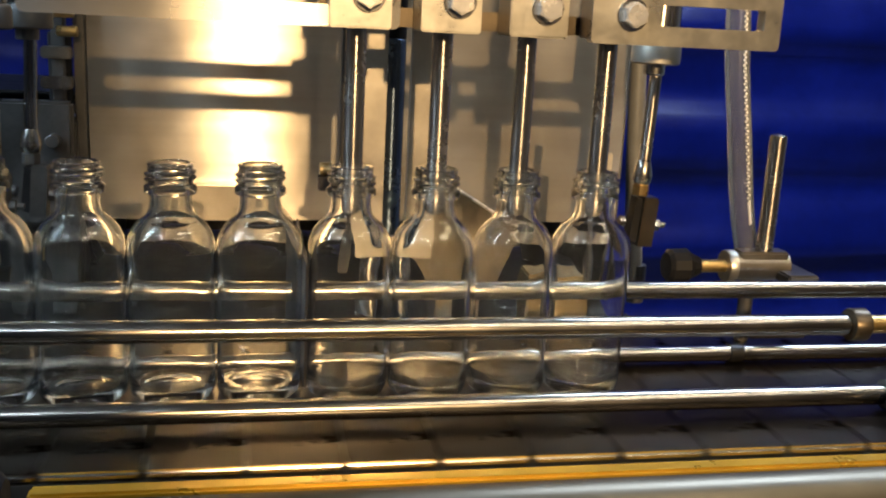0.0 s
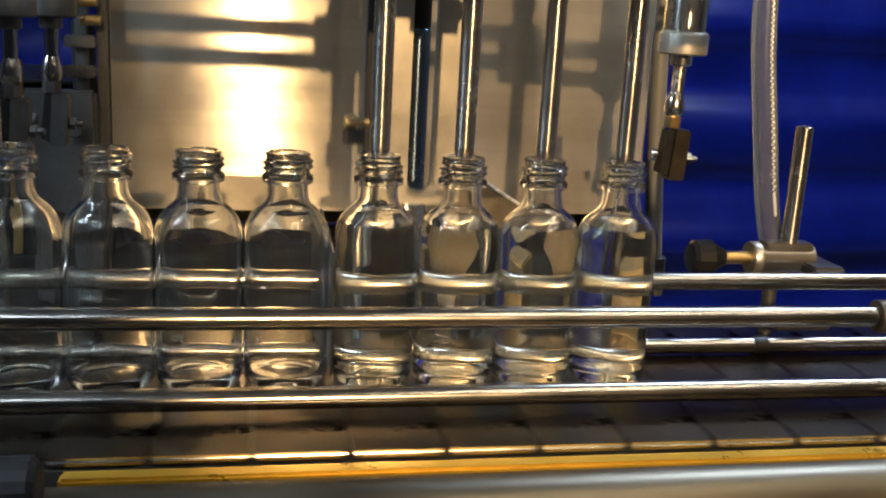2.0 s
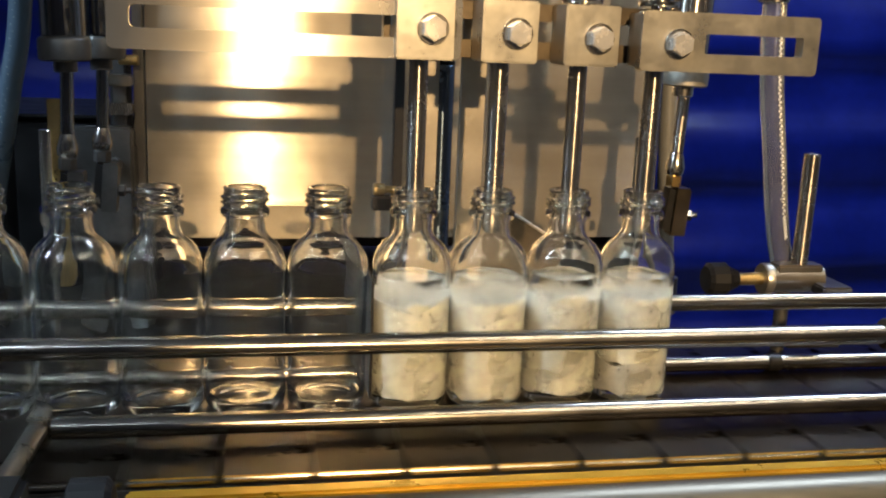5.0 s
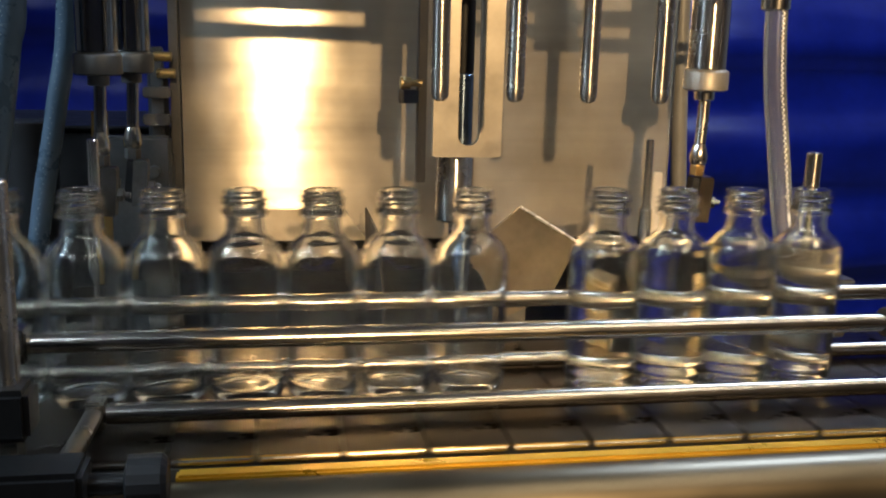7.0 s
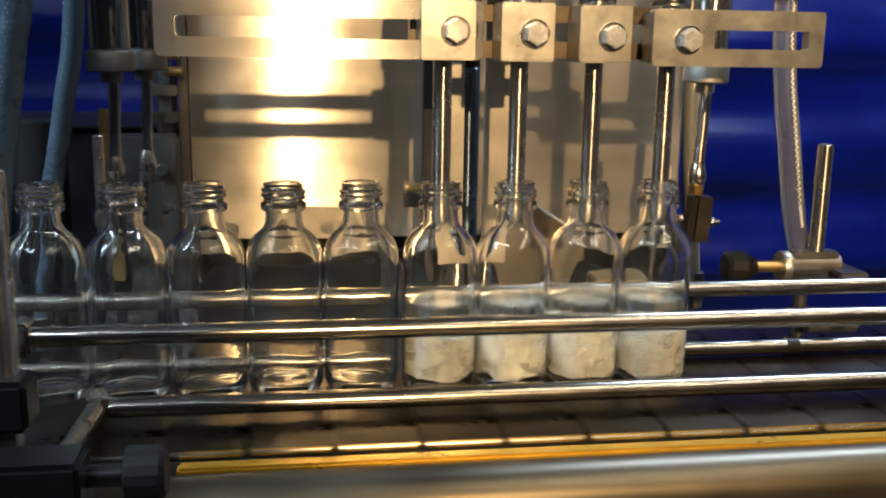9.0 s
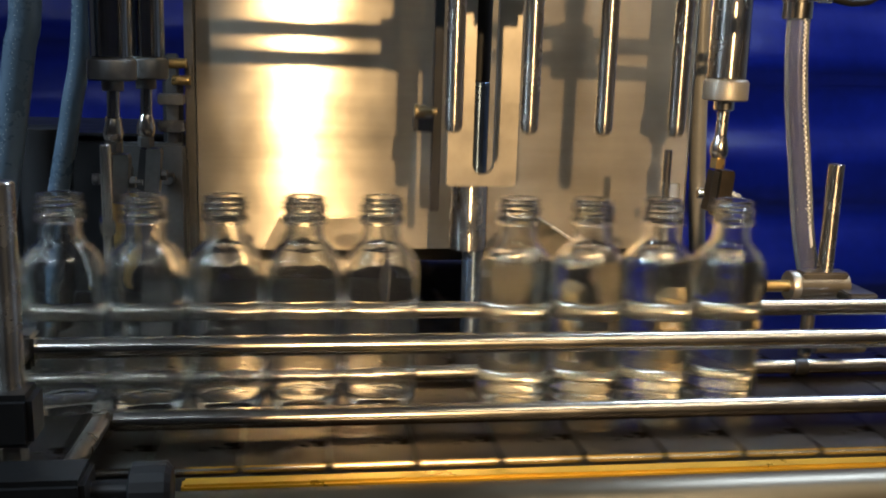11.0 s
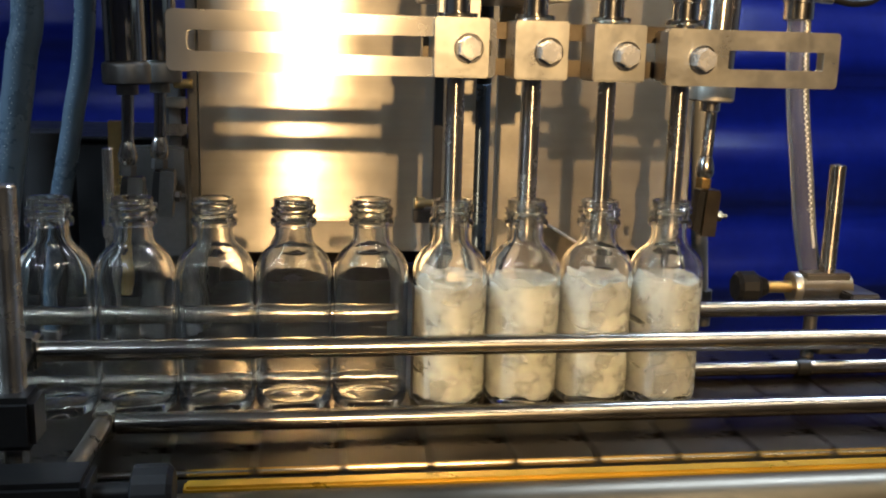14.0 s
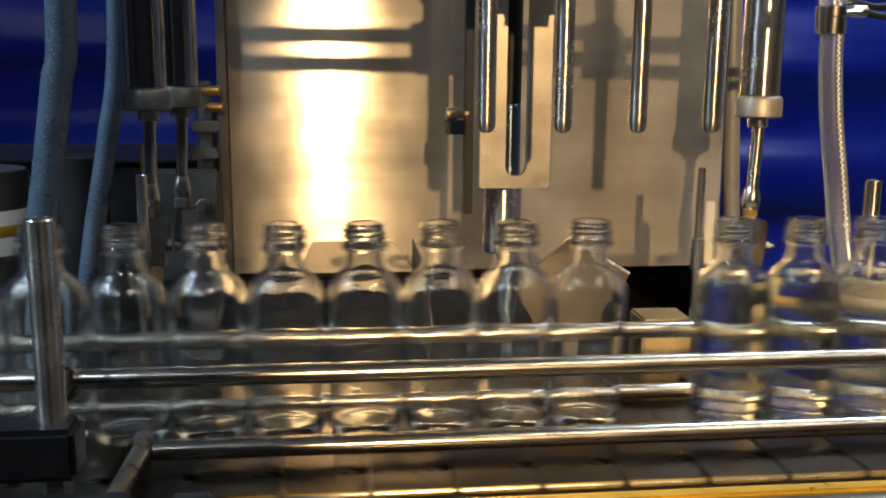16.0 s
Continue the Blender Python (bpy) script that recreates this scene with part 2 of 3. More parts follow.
# ---- hall ----
BASE = -0.003
tagged(link("floor", box(-4, 4, -4, 3, -0.95, -0.90, 0), FLOORM), "grey concrete hall floor", "floor", kind="structure")
tagged(link("wall_north", box(-4, 4, 3.0, 3.1, -0.9, 2.6, 0), WALLM), "grey painted hall wall", "wall", kind="structure")
tagged(link("wall_south", box(-4, 4, -4.1, -4.0, -0.9, 2.6, 0), WALLM), "grey painted hall wall", "wall", kind="structure")
tagged(link("wall_east", box(4.0, 4.1, -4, 3, -0.9, 2.6, 0), WALLM), "grey painted hall wall", "wall", kind="structure")
tagged(link("wall_west", box(-4.1, -4.0, -4, 3, -0.9, 2.6, 0), WALLM), "grey painted hall wall", "wall", kind="structure")
tagged(link("ceiling", box(-4, 4, -4, 3, 2.6, 2.7, 0), WALLM), "grey hall ceiling", "ceiling", kind="structure")


def blue_curtain():
    bm = bmesh.new()
    nx, nz = 120, 110
    grid = []
    for i in range(nx + 1):
        col = []
        for k in range(nz + 1):
            x, z = -2.2 + 5.0 * i / nx, -0.9 + 2.6 * k / nz
            y = 1.75 + 0.020 * math.sin(z * 24 + 0.6 * math.sin(x * 2.1)) + 0.004 * math.sin(z * 61 + x) + 0.05 * noise.noise((x * 1.5, z * 2.5, 0.3))
            col.append(bm.verts.new((x, y, z)))
        grid.append(col)
    for i in range(nx):
        for k in range(nz):
            bm.faces.new((grid[i][k], grid[i + 1][k], grid[i + 1][k + 1], grid[i][k + 1]))
    bmesh.ops.solidify(bm, geom=bm.faces, thickness=0.004)
    return tagged(link("curtain", bm, CLOTH, smooth=True), "deep blue tarpaulin with soft folds hung behind the machine", "curtain")


blue_curtain()


# ---- conveyor ----
def conveyor():
    frame_ob = holder("conveyor", "long grey sheet-metal conveyor frame on the hall floor", "conveyor")
    # the upper edge is rolled over with a radius of 16 mm
    roll = [(-0.0895 - 0.016 * math.sin(radians(a)), -0.0080 - 0.016 * (1 - math.cos(radians(a)))) for a in range(0, 91, 6)]
    prof = roll + [(-0.1055, -0.20), (-0.1015, -0.20), (-0.1015, -0.026), (-0.0895, -0.0125)]
    bm = bmesh.new()
    a = [bm.verts.new((-2.9, y, z)) for y, z in prof]
    b = [bm.verts.new((3.0, y, z)) for y, z in prof]
    for i in range(len(prof)):
        k = (i + 1) % len(prof)
        bm.faces.new((a[i], a[k], b[k], b[i]))
    bm.faces.new(a)
    bm.faces.new(b)
    bmesh.ops.recalc_face_normals(bm, faces=bm.faces)
    part("side_panel", bm, SHEET, frame_ob, "grey folded sheet-metal side panel", True)
    part("wear_strip", box(-0.123, 3.0, -0.0885, -0.0800, -0.016, -0.0062, 0.0012), GOLD, frame_ob, "yellow plastic wear strip", True)
    part("bed", box(-2.9, 3.0, -0.078, 0.085, -0.11, -0.0075, 0), DARK, frame_ob, "dark steel bed")
    part("rear_panel", box(-2.9, 3.0, 0.086, 0.092, -0.20, -0.010, 0.001), DARK, frame_ob)
    for x in (-2.6, -1.0, 1.0, 2.7):
        part("leg", box(x - 0.03, x + 0.03, -0.05, 0.05, -0.90, -0.11, 0.003), SATIN, frame_ob, "square steel leg")


conveyor()

PITCH = 0.0381


def chain():
    ob = holder("conveyor_chain", "flat-top steel slat chain running along the conveyor", "conveyor chain", at=(0, 0, 0))
    bm = bmesh.new()
    # plate outline from above with hinge notches on its trailing edge
    w, y0, y1 = 0.0370, -0.078, 0.078
    pts = [(0, y0 + 0.006), (0.0002, y0 + 0.0022), (0.0010, y0 + 0.0007), (0.0024, y0), (w - 0.0024, y0), (w - 0.0010, y0 + 0.0007), (w - 0.0002, y0 + 0.0022), (w, y0 + 0.006), (w, -0.060), (w - 0.004, -0.059), (w - 0.004, -0.053), (w, -0.052), (w, 0.052), (w - 0.004, 0.053), (w - 0.004, 0.059), (w, 0.060), (w, y1), (0, y1)]
    top = [bm.verts.new((x, y, BASE)) for x, y in pts]
    low = [bm.verts.new((x, y, BASE - 0.003)) for x, y in pts]
    for i in range(len(pts)):
        k = (i + 1) % len(pts)
        bm.faces.new((top[k], top[i], low[i], low[k]))
    bm.faces.new(top)
    bm.faces.new(list(reversed(low)))
    bmesh.ops.recalc_face_normals(bm, faces=bm.faces)
    edge = [e for e in bm.edges if all(abs(v.co.z - BASE) < 1e-6 for v in e.verts) and all(abs(v.co.y - y0) < 1e-6 for v in e.verts)]
    bmesh.ops.bevel(bm, geom=edge, offset=0.0016, segments=3, affect="EDGES")
    # brighter steel on the front edge: worn metal plus its highlight as colour
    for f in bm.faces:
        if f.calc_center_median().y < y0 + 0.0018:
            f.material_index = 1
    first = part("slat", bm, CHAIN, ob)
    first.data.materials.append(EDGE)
    first.location = (-0.0557 + 0.0002 - 22 * PITCH, 0, 0)
    for k in range(-21, 70):
        s = new("slat", first.data)
        s.parent = ob
        s.location = (-0.0557 + 0.0002 + k * PITCH, 0, 0)
    return ob


CHAIN_OB = chain()


# ---- guide rails ----
def guide_rail(y, z, x0, x1, r, label):
    ob = holder("guide_rail", label, "guide rail", "bottle guide rails", at=(0, y, z))
    part("bar", rod(r, x0, x1, (0, 0, 0), "x", 28, 0.001), RAIL, ob, smooth=True)
    for x in (x0 - 0.0022, x1 if x1 > 0.3 else x0 - 0.0046):
        part("end_plug", rod(r * 0.8, x, x + 0.0022, (0, 0, 0), "x", 20), BLACK, ob, "black end plug", True)
    return ob


front_up = guide_rail(-0.026, 0.0344, -0.60, 0.238, 0.0050, "round polished steel guide rail in front of the bottles")
guide_rail(-0.042, 0.0048, -0.158, 0.60, 0.0048, "round polished steel lower guide rail in front of the bottles")
guide_rail(0.0255, 0.0370, -0.60, 0.60, 0.0046, "round polished steel guide rail behind the bottles")
guide_rail(0.0255, 0.0020, -0.60, 0.60, 0.0042, "round polished steel lower guide rail behind the bottles")
part("end_nut", lathe([(0.0075, 0.238), (0.008, 0.2388), (0.008, 0.246), (0.0070, 0.247)], (0, 0, 0), "x", 24), DARKBROWN, front_up, "brown end collar", True)
part("end_pin", rod(0.0045, 0.247, 0.262, (0, 0, 0), "x"), BRASS, front_up, "brass threaded pin", True)


jn = holder("rail_joint", "dark sleeve joining two lengths of guide rail", "rail joint")
part("sleeve", rod(0.0049, 0.205, 0.213, (0, 0.0255, 0.0020), "x", 24), DEEP, jn, smooth=True)


# ---- bottles ----
HB = 0.105
R = 0.0188


def bottle_mesh():
    out = [(0.0, 0.0024), (0.0045, 0.0022), (0.0085, 0.0016), (0.0120, 0.0008), (0.0150, 0.0), (0.0172, 0.0006), (0.0185, 0.0025), (R, 0.005), (R, 0.030), (R, 0.0680), (0.0187, 0.0703), (0.0180, 0.0731), (0.0167, 0.0759), (0.0147, 0.0786), (0.0128, 0.0803), (0.0112, 0.0816), (0.0101, 0.0830), (0.0095, 0.0845), (0.0091, 0.0864), (0.0089, 0.0886), (0.0089, 0.0912)]
    out += [(0.0107, 0.0917), (0.0111, 0.0923), (0.0111, 0.0945), (0.0107, 0.0951), (0.0098, 0.0957), (0.0096, 0.0963), (0.0096, 0.1000), (0.0095, 0.1034), (0.0097, 0.1038), (0.0097, 0.1043), (0.0094, 0.1048), (0.0088, HB)]
    inn = [(0.0078, HB - 0.0002), (0.0070, 0.1035), (0.0070, 0.0870), (0.0075, 0.0842), (0.0087, 0.0819), (0.0105, 0.0799), (0.0127, 0.0777), (0.0147, 0.0752), (0.0161, 0.0725), (0.0169, 0.0692), (0.0172, 0.0655), (0.0172, 0.0600), (0.0172, 0.0540), (0.0172, 0.0480), (0.0172, 0.0420), (0.0172, 0.0360), (0.0172, 0.0300), (0.0172, 0.0240), (0.0172, 0.0180), (0.0172, 0.0130), (0.0172, 0.0095), (0.0163, 0.0065), (0.0140, 0.0056), (0.0095, 0.0059), (0.0050, 0.0063), (0.0, 0.0064)]
    bm = bmesh.new()
    seg = 48
    rings = []
    for n, (r, z) in enumerate(out + inn):
        if r == 0:
            rings.append([bm.verts.new((0, 0, z))])
        elif n > len(out) and r > 0.008:
            # the moulded inner wall is slightly uneven
            ring = []
            for k in range(seg):
                a = 2 * math.pi * k / seg
                q = r + 0.00026 * noise.noise((1.7 * math.cos(a), 1.7 * math.sin(a), z * 75)) + 0.00016 * noise.noise((3.6 * math.cos(a), 3.6 * math.sin(a), z * 190 + 5))
                ring.append(bm.verts.new((q * math.cos(a), q * math.sin(a), z)))
            rings.append(ring)
        else:
            rings.append([bm.verts.new((r * math.cos(2 * math.pi * k / seg), r * math.sin(2 * math.pi * k / seg), z)) for k in range(seg)])
    for a, b in zip(rings, rings[1:]):
        for k in range(seg):
            j = (k + 1) % seg
            if len(a) == 1:
                bm.faces.new((a[0], b[j], b[k]))
            elif len(b) == 1:
                bm.faces.new((a[k], a[j], b[0]))
            else:
                bm.faces.new((a[k], a[j], b[j], b[k]))
    bmesh.ops.recalc_face_normals(bm, faces=bm.faces)
    return bm


def thread_mesh():
    """The glass screw thread: a ridge that winds twice round the neck and runs out at both ends."""
    bm = bmesh.new()
    steps, turns, pitch = 84, 2.1, 0.0034
    rings = []
    for i in range(steps + 1):
        u = i / steps
        a = 2 * math.pi * turns * u
        grow = min(1.0, u * 14, (1 - u) * 14)
        z = 0.0970 + (turns * pitch - 0.0022) * u
        ring = []
        for dr, dz in ((-0.0002, -0.0012), (0.0007, -0.0008), (0.0013, -0.0002), (0.0013, 0.0003), (0.0007, 0.0008), (-0.0002, 0.0012)):
            q = 0.0096 + dr * (0.15 + 0.85 * grow)
            ring.append(bm.verts.new((q * math.cos(a), q * math.sin(a), z + dz * (0.4 + 0.6 * grow))))
        rings.append(ring)
    for lo, hi in zip(rings, rings[1:]):
        for k in range(6):
            bm.faces.new((lo[k], lo[(k + 1) % 6], hi[(k + 1) % 6], hi[k]))
    bm.faces.new(rings[0])
    bm.faces.new(rings[-1])
    bmesh.ops.recalc_face_normals(bm, faces=bm.faces)
    return bm


def liquid_mesh():
    prof = [(0.0120, 0.0058), (0.0158, 0.0060), (0.0174, 0.0090), (0.0176, 0.0110), (0.0176, 0.0655), (0.0173, 0.0692), (0.0165, 0.0727), (0.0156, 0.0745)]
    return lathe(prof, seg=40)


SLOT = 0.038
FIRST = 0.114
GATE = 0.040
CYCLE = 4.37
BOTTLES = []
bottle = holder("glass_bottle", "small clear glass bottle with screw neck standing on the conveyor", "bottle", "bottles on the line")
part("body", bottle_mesh(), GLASS, bottle, smooth=True).visible_shadow = False
part("screw_thread", thread_mesh(), GLASS, bottle, "raised glass screw thread", True)
rng = random.Random(4)


def slot_x(s):
    return FIRST - SLOT * s if s < 4 else -GATE - SLOT * (s - 4)


for j in range(30):
    b = bottle if j == 0 else copy_thing(bottle, pose(0, 0, 0))
    b.matrix_basis = pose(slot_x(j), rng.uniform(-0.0008, 0.0008), BASE, 0, 0, rng.uniform(0, 360))
    BOTTLES.append(b)
LIQUIDS = []
first_liquid = None
for j in range(16):
    if first_liquid is None:
        first_liquid = part("liquid", liquid_mesh(), LIQUID, BOTTLES[j], "clear liquid up to the shoulder", True)
        first_liquid.visible_shadow = False
        LIQUIDS.append(first_liquid)
    else:
        q = tagged(new("liquid", first_liquid.data), "clear liquid up to the shoulder")
        q.parent = BOTTLES[j]
        q.visible_shadow = False
        LIQUIDS.append(q)


# ---- froth that the nozzles whip up while filling ----
def froth_lump(seed, r, half):
    """A churned slug of froth that fills the bottle's width, with an uneven top and foot."""
    bm = bmesh.new()
    seg, rows = 36, 9
    rings = []
    for i in range(rows):
        u = -1 + 2 * i / (rows - 1)
        ring = []
        for k in range(seg):
            a = 2 * math.pi * k / seg
            c, d = math.cos(a), math.sin(a)
            lift = 0.0048 * noise.noise((1.5 * c, 1.5 * d, seed * 3.7)) + 0.0016 * noise.noise((4 * c, 4 * d, seed * 1.9))
            q = r - 0.0002 - 0.0002 * noise.noise((2.5 * c, 2.5 * d, u * 2 + seed))
            ring.append(bm.verts.new((q * c, q * d, half * u + lift * u)))
        rings.append(ring)
    for lo, hi in zip(rings, rings[1:]):
        for k in range(seg):
            bm.faces.new((lo[k], lo[(k + 1) % seg], hi[(k + 1) % seg], hi[k]))
    for ring, z in ((rings[0], -half), (rings[-1], half * 0.85)):
        mid = bm.verts.new((0, 0, z))
        for k in range(seg):
            bm.faces.new((ring[k], ring[(k + 1) % seg], mid))
    bmesh.ops.recalc_face_normals(bm, faces=bm.faces)
    return bm


FROTHS = []
meshes = []
for k in range(6):
    lump = link("froth_lump", froth_lump(k + 1, 0.0172 if k < 5 else 0.0150, (0.0078, 0.0072, 0.0082)[k % 3] if k < 5 else 0.0065), FROTH, None, True)
    meshes.append(lump)
for st in range(4):
    fr = holder("froth", "white churning froth inside the bottle being filled", "froth", "froth in the filling bottles", at=(slot_x(3 - st), 0, BASE))
    for k in range(6):
        if st == 0:
            q = meshes[k]
        else:
            q = new("froth_lump", meshes[(k + st) % 5 if k < 5 else 5].data)
        q.parent = fr
        FROTHS.append((st, k, q))


# ---- filling head ----
def filling_head():
    hd = holder("filling_head", "steel filling head with four nozzles in clamp blocks on slotted bars", "filling machine head")
    z0, z1 = 0.1620, 0.1895
    part("slotted_bar", slab(rounded(-0.1345, 0.0168, z0, z1, 0.003), -0.0130, -0.0070, rounded(-0.1255, 0.0145, z0 + 0.0090, z0 + 0.0185, 0.0025)), BAR, hd, "flat slotted steel bar")
    part("slotted_bar", slab(rounded(0.0990, 0.1870, z0 - 0.0015, z1 - 0.0020, 0.0022), -0.0190, -0.0120, rounded(0.1300, 0.1790, z0 + 0.0070, z0 + 0.0160, 0.001)), SATIN, hd, "flat slotted steel bar")
    # steel bar coloured dark brown to give the shade in the block gaps
    part("rear_bar", slab(rounded(-0.016, 0.128, z0 + 0.001, z1 - 0.001, 0.001), 0.0042, 0.012, rounded(-0.0125, 0.1245, z0 + 0.0092, z0 + 0.0185, 0.001)), DARKBROWN, hd, "slotted steel cross bar behind the blocks")
    for i in range(4):
        x = SLOT * i
        if i < 3:
            part("clamp_block", box(x - 0.0130, x + 0.0125, -0.0190, 0.0040, z0 - 0.0002 * i, z1 - 0.0005 * i, 0.0007), SATIN, hd, "square steel clamp block")
        else:
            part("clamp_block", box(x - 0.0130, x + 0.0125, -0.0120, 0.0040, z0, z1 - 0.003, 0.0007), SATIN, hd, "square steel clamp block")
        bolt = part("hex_bolt", hex_bolt(x + 0.0028, -0.0202, 0.1755 - 0.0008 * i), BOLT, hd, "hexagon bolt")
        part("washer", lathe([(0.0068, -0.0012), (0.0070, -0.0009), (0.0070, 0.0)], (x + 0.0028, -0.0190, 0.1755 - 0.0008 * i), "y", 24), STEEL, bolt, "thin steel washer", True)
        tip = 0.0805
        prof = [(0.0016, tip), (0.0034, tip + 0.0008), (0.0044, tip + 0.0030), (0.0045, tip + 0.006), (0.0045, 0.200)]
        part("nozzle", lathe(prof, (x, 0, 0), seg=28), NOZZLE, hd, "polished steel nozzle tube", True)
        part("fitting", lathe([(0.0095, z1), (0.0098, z1 + 0.001), (0.0098, z1 + 0.0025), (0.0062, z1 + 0.003), (0.0062, z1 + 0.0105), (0.0072, z1 + 0.011), (0.0072, z1 + 0.020), (0.005, z1 + 0.0205)], (x, 0, 0), seg=24), STEEL, hd, "polished hose fitting", True)
        part("feed_hose", tube([(x, 0, z1 + 0.018), (x, 0.004, z1 + 0.06), (x + 0.01, 0.03, z1 + 0.12), (x + 0.02, 0.09, z1 + 0.2)], 0.0058), PVC, hd, "clear feed hose", True)
    # carrier behind the head
    part("slotted_bracket", slab(rounded(0.0120, 0.0540, 0.0405, 0.30, 0.002), 0.096, 0.101, rounded(0.0272, 0.0402, 0.0475, 0.295, 0.0062)), BRACKET, hd, "long slotted steel bracket", False)
    part("sleeve", lathe([(0.0108, -0.002), (0.0118, -0.001), (0.0118, 0.0385), (0.0112, 0.0402), (0.0100, 0.0405)], (0.0300, 0.1185, 0), seg=32), NOZZLE, hd, "bright steel sleeve", True)
    part("carrier_arm", box(-0.010, 0.060, 0.012, 0.096, 0.200, 0.214, 0.001), SATIN, hd, "steel carrier arm")
    part("arm_post", box(-0.008, 0.012, 0.0045, 0.016, z1 - 0.001, 0.210, 0.001), SATIN, hd)
    part("stop_bar", box(0.0035, 0.0090, 0.103, 0.110, 0.024, 0.30, 0.0006), BLACK, hd, "black steel stop bar")
    part("stop_lug", box(-0.0080, 0.0050, 0.100, 0.108, 0.0720, 0.0800, 0.0006), BLACK, hd, "black steel lug")
    part("stop_screw", lathe([(0.0022, -0.0085), (0.0036, -0.008), (0.0036, -0.002), (0.0022, -0.0018), (0.0022, 0.005)], (0.001, 0.104, 0.0838), "x", 16), DULLBRASS, hd, "brass adjusting screw", True)
    return hd


HEAD = filling_head()


# ---- back plate and column ----
def back_plate():
    ob = holder("back_plate", "brushed stainless steel machine panel with a lamp glare", "machine panel")
    ob.matrix_basis = pose(0.0029, 0, 0, 0, 0, 0.75)
    part("panel", slab(rounded(-0.1440, 0.2125, 0.0302, 0.62, 0.002), 0.220, 0.226), BRUSHED, ob)
    part("edge_strip", box(-0.1515, -0.1448, 0.216, 0.24, -0.03, 0.62, 0.001), DARK, ob, "dark steel edge strip")
    # black sheet at the back of the recess stands in for its shade
    part("lower_panel", box(-0.20, 0.24, 0.455, 0.461, -0.03, 0.049, 0), BLACK, ob, "black panel for the shade in the recess")
    part("body", box(-0.149, 0.208, 0.25, 0.454, 0.05, 0.62, 0.004), DARK, ob, "dark machine cabinet")
    # thin rod of brighter steel down the panel's right edge
    part("bright_edge", rod(0.0008, 0.0303, 0.60, (0.2128, 0.2195, 0), "z", 8), EDGE, ob, "thin bright edge", True)
    # black side of the recess, again shade given as colour
    part("side_wall", box(0.2125, 0.2175, 0.23, 0.454, -0.031, 0.049, 0), BLACK, ob, "black wall for the shade in the recess")
    part("pedestal", box(-0.145, 0.195, 0.24, 0.46, -0.90, -0.121, 0.004), DARK, ob, "dark machine pedestal")
    for x, z in ((0.201, 0.235), (-0.134, 0.23), (0.201, 0.052)):
        part("screw", hex_bolt(x, 0.220, z, 0.0035, 0.0025), STEEL, ob)
    return ob


back_plate()

col = holder("guide_column", "blued steel guide rod behind the slotted bracket", "guide rod")
part("rod", rod(0.0068, -0.020, 0.155, (0.0335, 0.118, 0)), BLUEROD, col, smooth=True)
# the rod goes on upwards in black
part("rod_top", rod(0.0066, 0.155, 0.60, (0.0335, 0.118, 0)), BLACK, col, "black upper length of the rod", smooth=True)
part("base", box(0.008, 0.05, 0.10, 0.145, -0.03, -0.019, 0.002), DARK, col)

deflect = holder("deflector_plate", "small tilted steel deflector plate behind the bottles", "plate")
bm = slab([(0.0682, 0.0752), (0.1065, 0.0522), (0.0905, 0.0180), (0.0620, 0.0050), (0.0360, 0.0470)], 0.098, 0.101)
part("blade", bm, DIMPLATE, deflect)
# thin rod of brighter steel along the blade's upper edge
part("bright_edge", tube([(0.0682, 0.0978, 0.0754), (0.0870, 0.0978, 0.0641), (0.1065, 0.0978, 0.0524)], 0.0009, 8), BOLT, deflect, "thin bright edge", True)
part("foot", box(0.060, 0.075, 0.1005, 0.120, -0.02, 0.02, 0.001), DARK, deflect)
chamf = holder("chamfered_plate", "flat steel plate with cut corners behind the queue", "plate")
part("blade", slab([(-0.0880, 0.0545), (-0.0337, 0.0545), (-0.0165, 0.0318), (-0.0995, 0.0318)], 0.2085, 0.2125), BRACKET, chamf)
part("foot", box(-0.08, -0.03, 0.2126, 0.2195, 0.031, 0.052, 0.001), DARK, chamf)
bed2 = tagged(link("machine_table", box(-0.32, 0.222, 0.094, 0.47, -0.12, -0.032, 0.002), DEEP), "dark steel machine table behind the conveyor", "machine table")
ledge = tagged(link("bracket_block", box(0.118, 0.150, 0.10, 0.13, -0.032, 0.022, 0.0015), DULLBRASS), "dull brass bracket block under the panel", "bracket")


# ---- pneumatic cylinders ----
def air_cylinder(at, length, dark, label):
    ob = holder("air_cylinder", label, "air cylinder", "gate cylinders", at=at)
    # dark: the copy outside the lamp's beam, its shade put into the materials
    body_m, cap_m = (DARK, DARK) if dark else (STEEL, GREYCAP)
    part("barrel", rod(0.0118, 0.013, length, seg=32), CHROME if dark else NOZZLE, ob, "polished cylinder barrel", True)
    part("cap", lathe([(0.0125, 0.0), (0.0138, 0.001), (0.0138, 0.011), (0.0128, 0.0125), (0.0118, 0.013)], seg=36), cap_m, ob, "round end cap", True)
    part("neck", rod(0.0062, -0.006, 0.001, seg=24), body_m, ob, smooth=True)
    return ob


